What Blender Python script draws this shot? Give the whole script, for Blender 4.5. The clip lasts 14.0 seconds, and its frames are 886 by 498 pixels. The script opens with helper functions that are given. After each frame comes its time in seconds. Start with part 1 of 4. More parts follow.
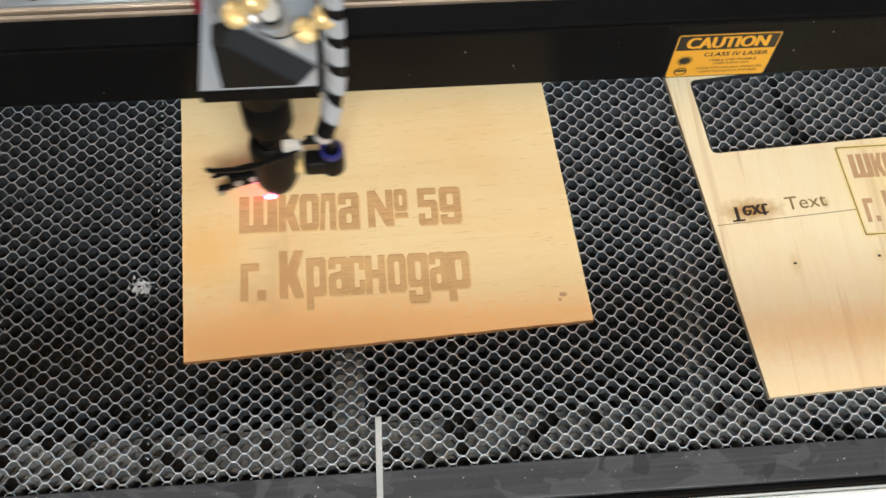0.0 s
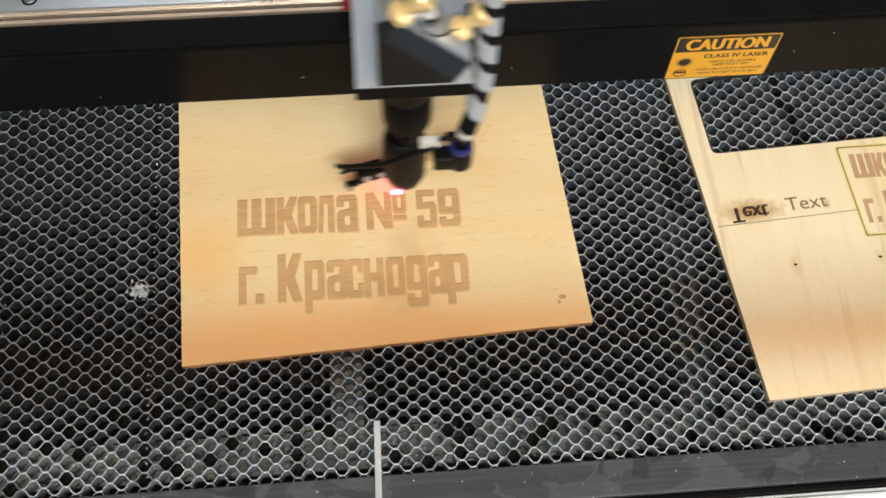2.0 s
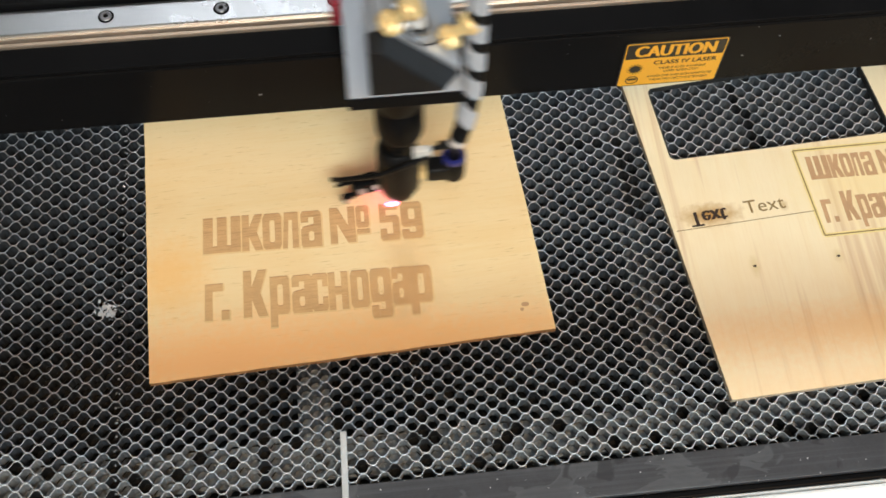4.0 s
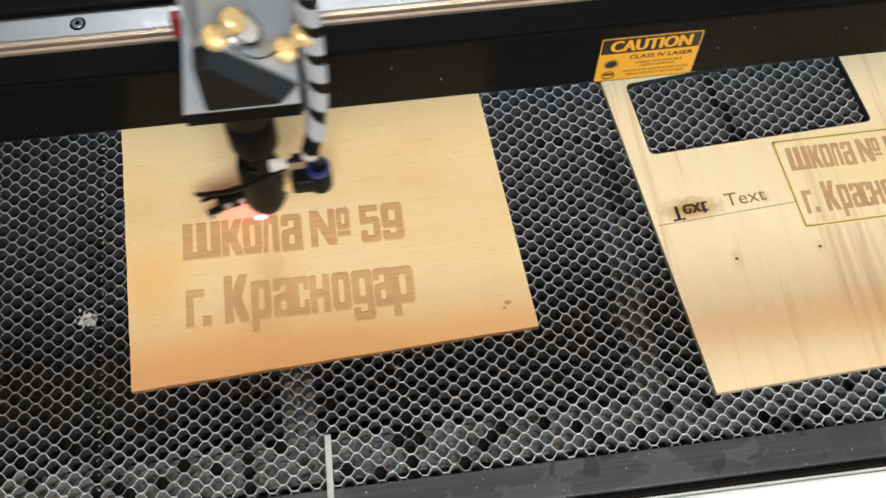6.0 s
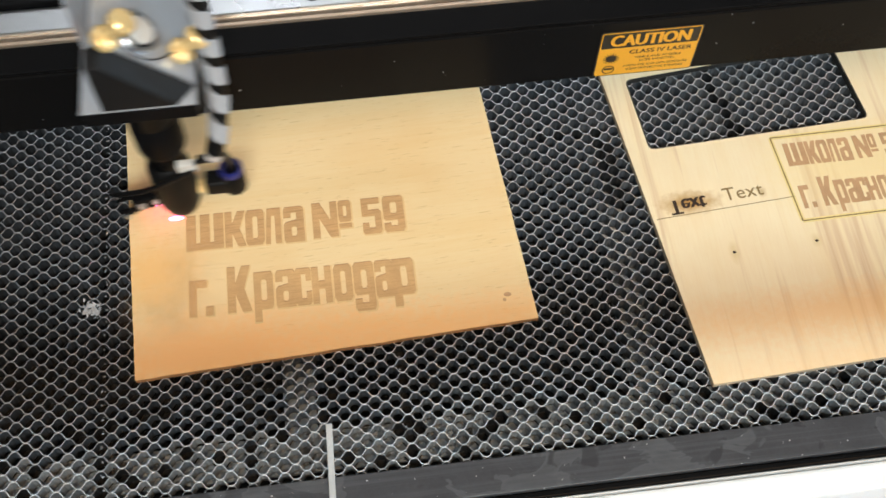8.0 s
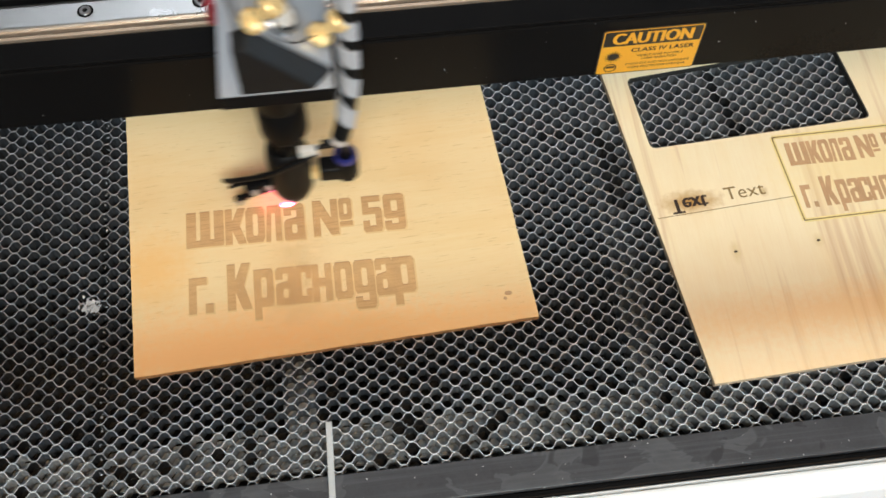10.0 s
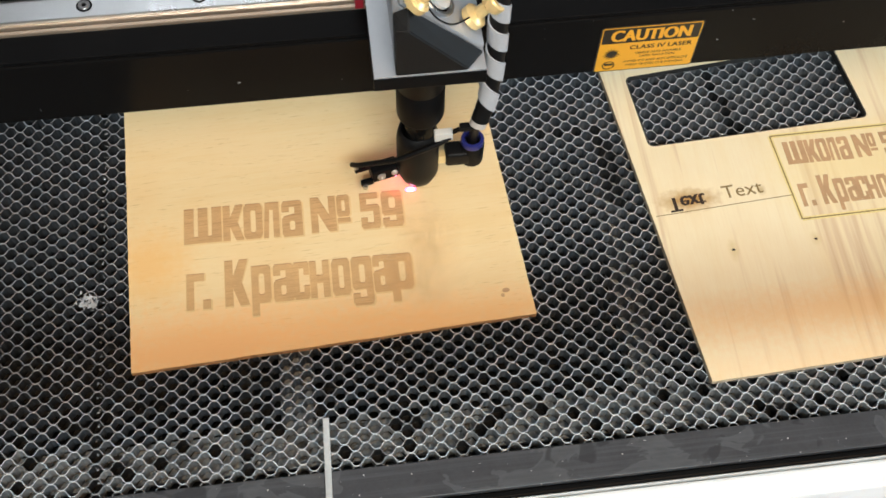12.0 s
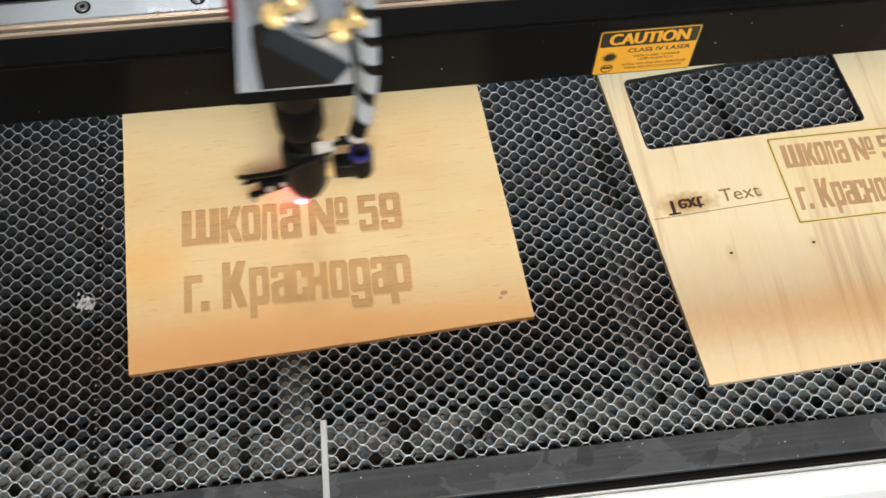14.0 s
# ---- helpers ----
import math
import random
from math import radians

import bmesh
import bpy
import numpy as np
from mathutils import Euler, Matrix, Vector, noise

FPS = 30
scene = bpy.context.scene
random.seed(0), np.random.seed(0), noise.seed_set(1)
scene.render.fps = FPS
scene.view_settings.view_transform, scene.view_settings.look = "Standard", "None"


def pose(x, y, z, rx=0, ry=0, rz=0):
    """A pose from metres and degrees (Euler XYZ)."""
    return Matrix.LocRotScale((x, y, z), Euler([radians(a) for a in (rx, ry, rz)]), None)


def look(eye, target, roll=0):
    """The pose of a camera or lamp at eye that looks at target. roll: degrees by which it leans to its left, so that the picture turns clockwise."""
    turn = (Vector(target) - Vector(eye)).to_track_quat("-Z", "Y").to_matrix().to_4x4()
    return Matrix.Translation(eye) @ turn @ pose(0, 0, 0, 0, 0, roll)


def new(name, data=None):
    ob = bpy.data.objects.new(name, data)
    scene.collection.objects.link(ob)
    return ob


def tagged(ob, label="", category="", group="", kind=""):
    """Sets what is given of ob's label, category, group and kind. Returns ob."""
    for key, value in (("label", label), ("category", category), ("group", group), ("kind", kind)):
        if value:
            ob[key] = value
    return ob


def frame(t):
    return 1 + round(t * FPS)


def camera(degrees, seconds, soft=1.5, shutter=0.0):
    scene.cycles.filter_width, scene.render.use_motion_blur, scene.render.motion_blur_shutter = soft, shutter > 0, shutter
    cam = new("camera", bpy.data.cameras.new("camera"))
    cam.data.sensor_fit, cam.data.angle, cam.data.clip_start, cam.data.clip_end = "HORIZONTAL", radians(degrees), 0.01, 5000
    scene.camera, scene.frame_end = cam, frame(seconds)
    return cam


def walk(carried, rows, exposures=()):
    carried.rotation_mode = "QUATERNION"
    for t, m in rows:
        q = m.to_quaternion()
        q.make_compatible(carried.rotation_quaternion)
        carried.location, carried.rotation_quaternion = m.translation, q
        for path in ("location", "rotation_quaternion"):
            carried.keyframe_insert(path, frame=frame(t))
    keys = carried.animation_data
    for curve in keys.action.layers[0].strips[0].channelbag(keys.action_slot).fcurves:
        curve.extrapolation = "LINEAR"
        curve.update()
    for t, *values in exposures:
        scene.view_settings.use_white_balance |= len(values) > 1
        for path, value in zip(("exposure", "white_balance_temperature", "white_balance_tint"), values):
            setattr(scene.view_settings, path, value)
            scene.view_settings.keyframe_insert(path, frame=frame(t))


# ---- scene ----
cam = camera(44.15, 14.0, soft=1.65, shutter=0.5)
PATH = [
    (0, (0.09931, -0.19685, 0.52684), (0.13677, 0.06312, -0.01262), 4.236),
    (0.5, (0.10132, -0.19456, 0.52689), (0.13677, 0.06354, -0.01359), 3.869),
    (1, (0.10095, -0.19337, 0.52545), (0.13668, 0.06438, -0.01518), 3.947),
    (1.5, (0.10219, -0.19053, 0.52711), (0.13642, 0.06456, -0.01489), 3.651),
    (2, (0.10259, -0.18886, 0.52852), (0.13755, 0.06491, -0.01404), 3.746),
    (2.5, (0.10728, -0.19098, 0.53114), (0.14087, 0.06475, -0.01059), 3.162),
    (3, (0.11234, -0.19850, 0.53228), (0.14622, 0.06389, -0.00624), 2.646),
    (5.5, (0.12709, -0.20486, 0.52909), (0.16686, 0.06567, -0.00498), 1.207),
    (6, (0.12715, -0.20411, 0.52914), (0.16755, 0.06534, -0.00543), 1.242),
    (6.5, (0.12845, -0.20666, 0.53023), (0.16771, 0.06362, -0.00400), 1.049),
    (7, (0.12732, -0.21089, 0.53029), (0.16753, 0.06155, -0.00278), 1.251),
    (7.5, (0.12539, -0.21360, 0.53032), (0.16709, 0.05989, -0.00209), 1.564),
    (8, (0.12427, -0.21237, 0.53156), (0.16626, 0.05902, -0.00191), 1.751),
    (10.5, (0.12279, -0.21410, 0.52846), (0.16612, 0.05867, -0.00420), 2.213),
    (11, (0.12190, -0.21575, 0.52761), (0.16642, 0.05812, -0.00438), 2.443),
    (11.5, (0.12257, -0.21824, 0.52685), (0.16664, 0.05747, -0.00422), 2.382),
    (12, (0.12288, -0.21701, 0.52725), (0.16695, 0.05744, -0.00448), 2.469),
    (12.5, (0.12264, -0.21579, 0.52877), (0.16708, 0.05722, -0.00367), 2.650),
    (13, (0.12294, -0.21542, 0.52937), (0.16736, 0.05728, -0.00323), 2.715),
    (13.5, (0.12349, -0.21674, 0.52847), (0.16775, 0.05778, -0.00321), 2.625),
    (14, (0.12273, -0.21634, 0.52768), (0.16820, 0.05846, -0.00376), 2.868),
]
walk(cam, [(t, look(eye, target, roll)) for t, eye, target, roll in PATH])

# ---- light: unseen area lamps added in front, overhead and to the right ----
world = bpy.data.worlds.new("world")
scene.world = world
world.use_nodes = True
world.node_tree.nodes["Background"].inputs[0].default_value = (0.9, 0.95, 1.0, 1)
world.node_tree.nodes["Background"].inputs[1].default_value = 0.03


def area_lamp(name, at, to, sx, sy, watts, colour):
    data = bpy.data.lights.new(name, "AREA")
    data.shape, data.size, data.size_y, data.energy, data.color = "RECTANGLE", sx, sy, watts, colour
    ob = new(name, data)
    ob.matrix_world = look(at, to)
    return ob


area_lamp("cool_front_lamp", (0.25, -1.30, 1.66), (0.1, 0.05, 0), 1.2, 0.28, 58, (0.80, 0.96, 1.0))
area_lamp("overhead_lamp", (0.4, -0.65, 1.66), (0.1, 0.05, 0), 1.6, 1.2, 34, (1.0, 0.56, 0.24))
area_lamp("overhead_lamp", (0.1, 1.30, 1.66), (0.1, 0.3, 0), 1.2, 0.25, 4.5, (0.92, 0.96, 1.0))
area_lamp("cool_side_lamp", (2.4, -0.2, 0.8), (0.3, 0.1, 0.0), 1.2, 1.0, 26, (0.60, 0.82, 1.0))


# ---- materials ----
def ramp(nt, fac, stops):
    r = nt.nodes.new("ShaderNodeValToRGB")
    el = r.color_ramp.elements
    while len(el) < len(stops):
        el.new(0.5)
    for e, (p, c) in zip(el, stops):
        e.position, e.color = p, (*c, 1)
    nt.links.new(fac, r.inputs[0])
    return r.outputs[0]


def coords(nt, scale=(1, 1, 1), rot=(0, 0, 0), space="Object"):
    tc, mp = nt.nodes.new("ShaderNodeTexCoord"), nt.nodes.new("ShaderNodeMapping")
    mp.inputs["Scale"].default_value = scale
    mp.inputs["Rotation"].default_value = rot
    nt.links.new(tc.outputs[space], mp.inputs[0])
    return mp.outputs[0]


def noise_tex(nt, vec, scale, detail=4, rough=0.55, distort=0.0):
    n = nt.nodes.new("ShaderNodeTexNoise")
    n.inputs["Scale"].default_value, n.inputs["Detail"].default_value = scale, detail
    n.inputs["Roughness"].default_value, n.inputs["Distortion"].default_value = rough, distort
    nt.links.new(vec, n.inputs["Vector"])
    return n.outputs["Fac"]


def mixc(nt, fac, a, b, how="MIX"):
    m = nt.nodes.new("ShaderNodeMix")
    m.data_type, m.blend_type = "RGBA", how
    for sock, val in ((m.inputs[0], fac), (m.inputs[6], a), (m.inputs[7], b)):
        if isinstance(val, (int, float)):
            sock.default_value = val
        elif isinstance(val, tuple):
            sock.default_value = (*val, 1)
        else:
            nt.links.new(val, sock)
    return m.outputs[2]


def math_node(nt, op, a, b=0.0, c=0.0):
    m = nt.nodes.new("ShaderNodeMath")
    m.operation = op
    for sock, val in zip(m.inputs, (a, b, c)):
        if isinstance(val, (int, float)):
            sock.default_value = val
        else:
            nt.links.new(val, sock)
    return m.outputs[0]


def bump(nt, height, dist, strength=0.5):
    b = nt.nodes.new("ShaderNodeBump")
    b.inputs["Strength"].default_value, b.inputs["Distance"].default_value = strength, dist
    nt.links.new(height, b.inputs["Height"])
    return b.outputs[0]


def surface(name, colour=(0.5, 0.5, 0.5), rough=0.5, metal=0.0, grain=900, vary=0.15, relief=0.0002, stain=40, spec=0.5, coat=0.0):
    """A plain surface with fine grain, larger stains and a fine relief."""
    m = bpy.data.materials.new(name)
    m.use_nodes = True
    nt = m.node_tree
    b = nt.nodes["Principled BSDF"]
    v = coords(nt)
    fine, big = noise_tex(nt, v, grain, 3), noise_tex(nt, v, stain, 5)
    lo = tuple(c * (1 - vary) for c in colour)
    hi = tuple(min(1, c * (1 + vary)) for c in colour)
    c1 = ramp(nt, big, [(0.3, lo), (0.7, hi)])
    c2 = mixc(nt, 0.35, c1, ramp(nt, fine, [(0.3, lo), (0.7, hi)]))
    nt.links.new(c2, b.inputs["Base Color"])
    r = math_node(nt, "MULTIPLY_ADD", big, 0.3, max(0.02, rough - 0.15))
    nt.links.new(r, b.inputs["Roughness"])
    b.inputs["Metallic"].default_value = metal
    b.inputs["Specular IOR Level"].default_value = spec
    b.inputs["Coat Weight"].default_value = coat
    if relief:
        nt.links.new(bump(nt, fine, relief, 0.4), b.inputs["Normal"])
    return m


def glow(name, colour, strength):
    m = bpy.data.materials.new(name)
    m.use_nodes = True
    b = m.node_tree.nodes["Principled BSDF"]
    b.inputs["Base Color"].default_value = (*colour, 1)
    b.inputs["Emission Color"].default_value = (*colour, 1)
    b.inputs["Emission Strength"].default_value = strength
    return m


BOARD = 0.004


def plywood(name, along_x, pale, mid, deep, streaks, scorch_and_light=()):
    """Rotary-cut plywood face: long fibres, short dark checks, cloudy tone, and a few broad streaks."""
    m = bpy.data.materials.new(name)
    m.use_nodes = True
    nt = m.node_tree
    b = nt.nodes["Principled BSDF"]
    sx = (1, 14, 1) if along_x else (14, 1, 1)
    long = (1, 30, 1) if along_x else (30, 1, 1)
    v, vl, v0 = coords(nt, sx), coords(nt, long), coords(nt)
    cloud = noise_tex(nt, v0, 14, 4)
    figure = noise_tex(nt, v, 9, 5, 0.6, 0.4)
    fibre = noise_tex(nt, vl, 60, 4, 0.7)
    check = noise_tex(nt, coords(nt, (1, 18, 1) if along_x else (18, 1, 1)), 105, 2, 0.5, 0.15)
    c = ramp(nt, figure, [(0.25, mid), (0.55, pale), (0.8, mid)])
    c = mixc(nt, math_node(nt, "MULTIPLY", ramp(nt, cloud, [(0.45, (0, 0, 0)), (0.75, (1, 1, 1))]), 0.35), c, deep)
    c = mixc(nt, math_node(nt, "MULTIPLY", ramp(nt, fibre, [(0.5, (0, 0, 0)), (0.75, (1, 1, 1))]), 0.25), c, deep)
    c = mixc(nt, math_node(nt, "MULTIPLY", ramp(nt, check, [(0.655, (0, 0, 0)), (0.73, (1, 1, 1))]), 0.0 if streaks else 0.55), c, tuple(x * 0.6 for x in deep))
    if streaks:
        st = noise_tex(nt, coords(nt, (56, 2.0, 1), (0, 0, radians(7.5))), 1.9, 3, 0.6, 0.2)
        c = mixc(nt, math_node(nt, "MULTIPLY", ramp(nt, st, [(0.56, (0, 0, 0)), (0.68, (1, 1, 1))]), 0.6), c, (0.54, 0.34, 0.20))
    for (px, py), (rx, ry), tone, amount in scorch_and_light:
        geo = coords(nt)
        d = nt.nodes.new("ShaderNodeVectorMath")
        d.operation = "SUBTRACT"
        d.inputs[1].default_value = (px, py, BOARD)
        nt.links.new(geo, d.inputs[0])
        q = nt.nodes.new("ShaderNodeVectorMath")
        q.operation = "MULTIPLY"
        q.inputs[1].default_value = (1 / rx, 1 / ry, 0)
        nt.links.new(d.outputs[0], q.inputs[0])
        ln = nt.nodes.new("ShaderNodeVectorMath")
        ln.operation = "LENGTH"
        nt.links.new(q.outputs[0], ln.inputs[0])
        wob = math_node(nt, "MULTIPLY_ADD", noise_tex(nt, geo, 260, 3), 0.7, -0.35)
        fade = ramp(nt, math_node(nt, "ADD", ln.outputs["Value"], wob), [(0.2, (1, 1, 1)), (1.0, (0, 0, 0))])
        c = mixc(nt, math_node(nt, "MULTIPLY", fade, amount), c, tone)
    nt.links.new(c, b.inputs["Base Color"])
    b.inputs["Roughness"].default_value = 0.55
    b.inputs["Specular IOR Level"].default_value = 0.35
    nt.links.new(bump(nt, mixc(nt, 0.5, fibre, check), 0.00012, 0.5), b.inputs["Normal"])
    return m


ALU = surface("brushed_aluminium", (0.42, 0.44, 0.48), 0.38, 0.5, 1500, 0.10, 0.00005)


def cell_wall():
    """Foil walls: aluminium under soot that differs from cell to cell, with light and shade painted in."""
    m = surface("cell_wall_aluminium", (0.5, 0.5, 0.5), 0.42, 0.55, 500, 0.3, 0.0001, 60)
    nt = m.node_tree
    b = nt.nodes["Principled BSDF"]
    v = coords(nt)
    at = nt.nodes.new("ShaderNodeAttribute")
    at.attribute_name = "dirt_and_shade"
    streak = noise_tex(nt, coords(nt, (700, 700, 60)), 1.0, 3)
    dirt_and_shade = math_node(nt, "ADD", at.outputs["Fac"], math_node(nt, "MULTIPLY_ADD", streak, 0.36, -0.18))
    dirt_and_shade = math_node(nt, "ADD", dirt_and_shade, math_node(nt, "MULTIPLY_ADD", noise_tex(nt, v, 14, 3), 0.16, -0.08))
    c = ramp(nt, dirt_and_shade, [(0.0, (0.66, 0.66, 0.65)), (0.30, (0.35, 0.36, 0.37)), (0.62, (0.120, 0.139, 0.166)), (0.97, (0.020, 0.020, 0.020))])
    nt.links.new(c, b.inputs["Base Color"])
    return m


CELL_WALL = cell_wall()


def foil_edge():
    """Upper edges of the foil: bright in pale cells, dulled in dark ones by soot and painted light falloff."""
    m = surface("honeycomb_aluminium", (0.6, 0.6, 0.6), 0.42, 0.35, 600, 0.25, 0.0001, 90)
    nt = m.node_tree
    b = nt.nodes["Principled BSDF"]
    at = nt.nodes.new("ShaderNodeAttribute")
    at.attribute_name = "dirt_and_shade"
    d = math_node(nt, "ADD", at.outputs["Fac"], math_node(nt, "MULTIPLY_ADD", noise_tex(nt, coords(nt), 500, 4, 0.7), 0.30, -0.15))
    nt.links.new(ramp(nt, d, [(0.42, (0.84, 0.87, 0.92)), (0.72, (0.66, 0.68, 0.72)), (0.95, (0.36, 0.365, 0.38))]), b.inputs["Base Color"])
    return m


FOIL = foil_edge()
BLACK_ANOD = surface("black_anodised_metal", (0.0045, 0.0045, 0.0050), 0.42, 0.0, 1500, 0.25, 0.00005, spec=0.05)
BLACK_GLOSS = surface("black_gloss_cover", (0.0058, 0.0056, 0.0058), 0.22, 0.0, 700, 0.2, 0.00002, 12, spec=0.05)


def dusty(m, scale, level, tone):
    """Scattered pale dust specks over a finished surface."""
    nt = m.node_tree
    b = nt.nodes["Principled BSDF"]
    old = b.inputs["Base Color"].links[0].from_socket
    dust = noise_tex(nt, coords(nt), scale, 1)
    nt.links.new(mixc(nt, ramp(nt, dust, [(level, (0, 0, 0)), (level + 0.015, (1, 1, 1))]), old, tone), b.inputs["Base Color"])


dusty(BLACK_GLOSS, 330, 0.80, (0.35, 0.35, 0.36))
BLACK_RUBBER = surface("black_plastic", (0.0055, 0.0055, 0.006), 0.45, 0.0, 900, 0.2, 0.0001, spec=0.13)
SATIN = surface("satin_black_anodising", (0.007, 0.007, 0.0075), 0.5, 0.0, 1500, 0.15, 0.00005, spec=0.22)
BRASS = surface("brass", (0.92, 0.66, 0.31), 0.28, 0.45, 900, 0.12, 0.00005)
STEEL = surface("rail_steel", (0.56, 0.57, 0.59), 0.30, 1.0, 1500, 0.08, 0.00003)
SCREW = surface("dark_screw_steel", (0.16, 0.16, 0.17), 0.3, 0.7, 900, 0.15, 0.00003)
# tan reflection on the rail's side, put into the base colour
TAN = surface("reflection_tinted_flank", (0.55, 0.43, 0.34), 0.4, 0.7, 900, 0.2, 0.00005)
WHITE = surface("white_powder_coat", (0.82, 0.82, 0.82), 0.45, 0.0, 900, 0.04, 0.00005)
# white coat with the lower panel's shade put into a greyer colour
SHADED_WHITE = surface("shaded_white_coat", (0.50, 0.50, 0.55), 0.5, 0.0, 900, 0.05, 0.00005)
WRAP = surface("grey_spiral_wrap", (0.36, 0.37, 0.40), 0.45, 0.0, 700, 0.10, 0.0001)
SLEEVE = surface("milky_sleeve", (0.46, 0.42, 0.40), 0.4, 0.0, 700, 0.1, 0.0001)
BLUE = surface("blue_plastic", (0.018, 0.022, 0.14), 0.35, 0.0, 700, 0.15, 0.00005)
CREAM = surface("white_plastic", (0.58, 0.57, 0.55), 0.4, 0.0, 900, 0.06, 0.00005)
RED = surface("red_anodised", (0.30, 0.016, 0.03), 0.4, 0.0, 900, 0.15, 0.00005)
YELLOW = surface("yellow_vinyl", (0.76, 0.37, 0.025), 0.4, 0.0, 900, 0.05, 0.00003)
INK = surface("black_ink", (0.015, 0.013, 0.01), 0.5, 0.0, 900, 0.1, 0)


def stained(name, base, dark, scale, lo, hi, rough, specks=0.0, spec=0.4):
    """A plain coat with sharp-edged darker smears and, if wanted, pale dust specks."""
    m = surface(name, base, rough, 0.0, 700, 0.15, 0.0001, 60, spec)
    nt = m.node_tree
    b = nt.nodes["Principled BSDF"]
    old = b.inputs["Base Color"].links[0].from_socket
    blot = noise_tex(nt, coords(nt, (1, 1.3, 1)), scale, 3, 0.45, 0.6)
    c = mixc(nt, ramp(nt, blot, [(lo, (0, 0, 0)), (hi, (1, 1, 1))]), old, dark)
    if specks:
        dust = noise_tex(nt, coords(nt), 420, 1)
        c = mixc(nt, ramp(nt, dust, [(specks, (0, 0, 0)), (specks + 0.02, (1, 1, 1))]), c, (0.6, 0.6, 0.58))
    nt.links.new(c, b.inputs["Base Color"])
    return m


def worn_rail():
    """Black paint rubbed grey along its length, with dried pale smears, dark blots and dust."""
    m = surface("worn_black_rail", (0.045, 0.045, 0.050), 0.5, 0.0, 700, 0.2, 0.0001, 60, 0.3)
    nt = m.node_tree
    b = nt.nodes["Principled BSDF"]
    v = coords(nt)
    old = b.inputs["Base Color"].links[0].from_socket
    rub = noise_tex(nt, coords(nt, (6, 420, 60)), 1.0, 4, 0.7)
    c = mixc(nt, math_node(nt, "MULTIPLY", ramp(nt, rub, [(0.45, (0, 0, 0)), (0.75, (1, 1, 1))]), 0.55), old, (0.095, 0.095, 0.105))
    smear = noise_tex(nt, coords(nt, (1, 1.6, 1)), 30, 3, 0.5, 1.2)
    c = mixc(nt, math_node(nt, "MULTIPLY", ramp(nt, smear, [(0.54, (0, 0, 0)), (0.56, (1, 1, 1)), (0.66, (0.5, 0.5, 0.5))]), 0.55), c, (0.098, 0.100, 0.106))
    blot = noise_tex(nt, coords(nt, (1, 1.2, 1)), 62, 3, 0.45, 0.5)
    c = mixc(nt, math_node(nt, "MULTIPLY", ramp(nt, blot, [(0.64, (0, 0, 0)), (0.68, (1, 1, 1))]), 0.7), c, (0.022, 0.022, 0.025))
    dust = noise_tex(nt, v, 520, 1)
    c = mixc(nt, ramp(nt, dust, [(0.765, (0, 0, 0)), (0.785, (1, 1, 1))]), c, (0.6, 0.6, 0.58))
    nt.links.new(c, b.inputs["Base Color"])
    return m


GREY_SHEET = stained("galvanised_sheet", (0.36, 0.41, 0.46), (0.10, 0.10, 0.10), 85, 0.60, 0.66, 0.5)
BAR = surface("bare_steel_bar", (0.48, 0.54, 0.60), 0.45, 0.2, 700, 0.15, 0.0001, 60)
BLACK_FILL = surface("black_fill", (0.02, 0.02, 0.02), 0.8, 0.0, 900, 0.3, 0.0002)
RAIL_BLACK = worn_rail()
DARK_SHEET = surface("sooty_tray", (0.05, 0.05, 0.05), 0.6, 0.0, 500, 0.3, 0.0002, 30)
WALL_PAINT = surface("pale_wall_paint", (0.70, 0.69, 0.66), 0.7, 0.0, 200, 0.04, 0.0003, 3)
FLOOR_MAT = surface("grey_floor", (0.30, 0.29, 0.28), 0.5, 0.0, 200, 0.1, 0.0003, 4)
# last two ellipses put the shade band's warm light into the wood colour
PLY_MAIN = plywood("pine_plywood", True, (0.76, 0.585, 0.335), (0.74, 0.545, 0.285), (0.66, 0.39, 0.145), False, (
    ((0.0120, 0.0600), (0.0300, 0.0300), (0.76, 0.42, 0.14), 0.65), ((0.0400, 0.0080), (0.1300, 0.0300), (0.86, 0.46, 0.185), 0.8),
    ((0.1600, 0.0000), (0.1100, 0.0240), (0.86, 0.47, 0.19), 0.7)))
# first two ellipses paint that warm band here too; the rest is scorching
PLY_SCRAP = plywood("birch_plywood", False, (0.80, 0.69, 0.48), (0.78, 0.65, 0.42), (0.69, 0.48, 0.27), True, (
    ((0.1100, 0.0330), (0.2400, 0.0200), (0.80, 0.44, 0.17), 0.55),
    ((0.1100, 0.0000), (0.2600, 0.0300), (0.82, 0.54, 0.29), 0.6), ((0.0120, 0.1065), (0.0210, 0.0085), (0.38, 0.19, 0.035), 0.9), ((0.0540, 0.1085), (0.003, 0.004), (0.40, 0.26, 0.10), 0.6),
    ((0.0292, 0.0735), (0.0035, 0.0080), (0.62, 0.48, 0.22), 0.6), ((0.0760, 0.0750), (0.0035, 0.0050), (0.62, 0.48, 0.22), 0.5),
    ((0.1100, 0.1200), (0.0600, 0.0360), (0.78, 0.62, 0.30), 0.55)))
PALE_EDGE = surface("sawn_plywood_edge", (0.50, 0.40, 0.29), 0.7, 0.0, 900, 0.2, 0.0001, 200)
PLY_EDGE = surface("scorched_plywood_edge", (0.42, 0.21, 0.09), 0.7, 0.0, 900, 0.3, 0.0001, 200)


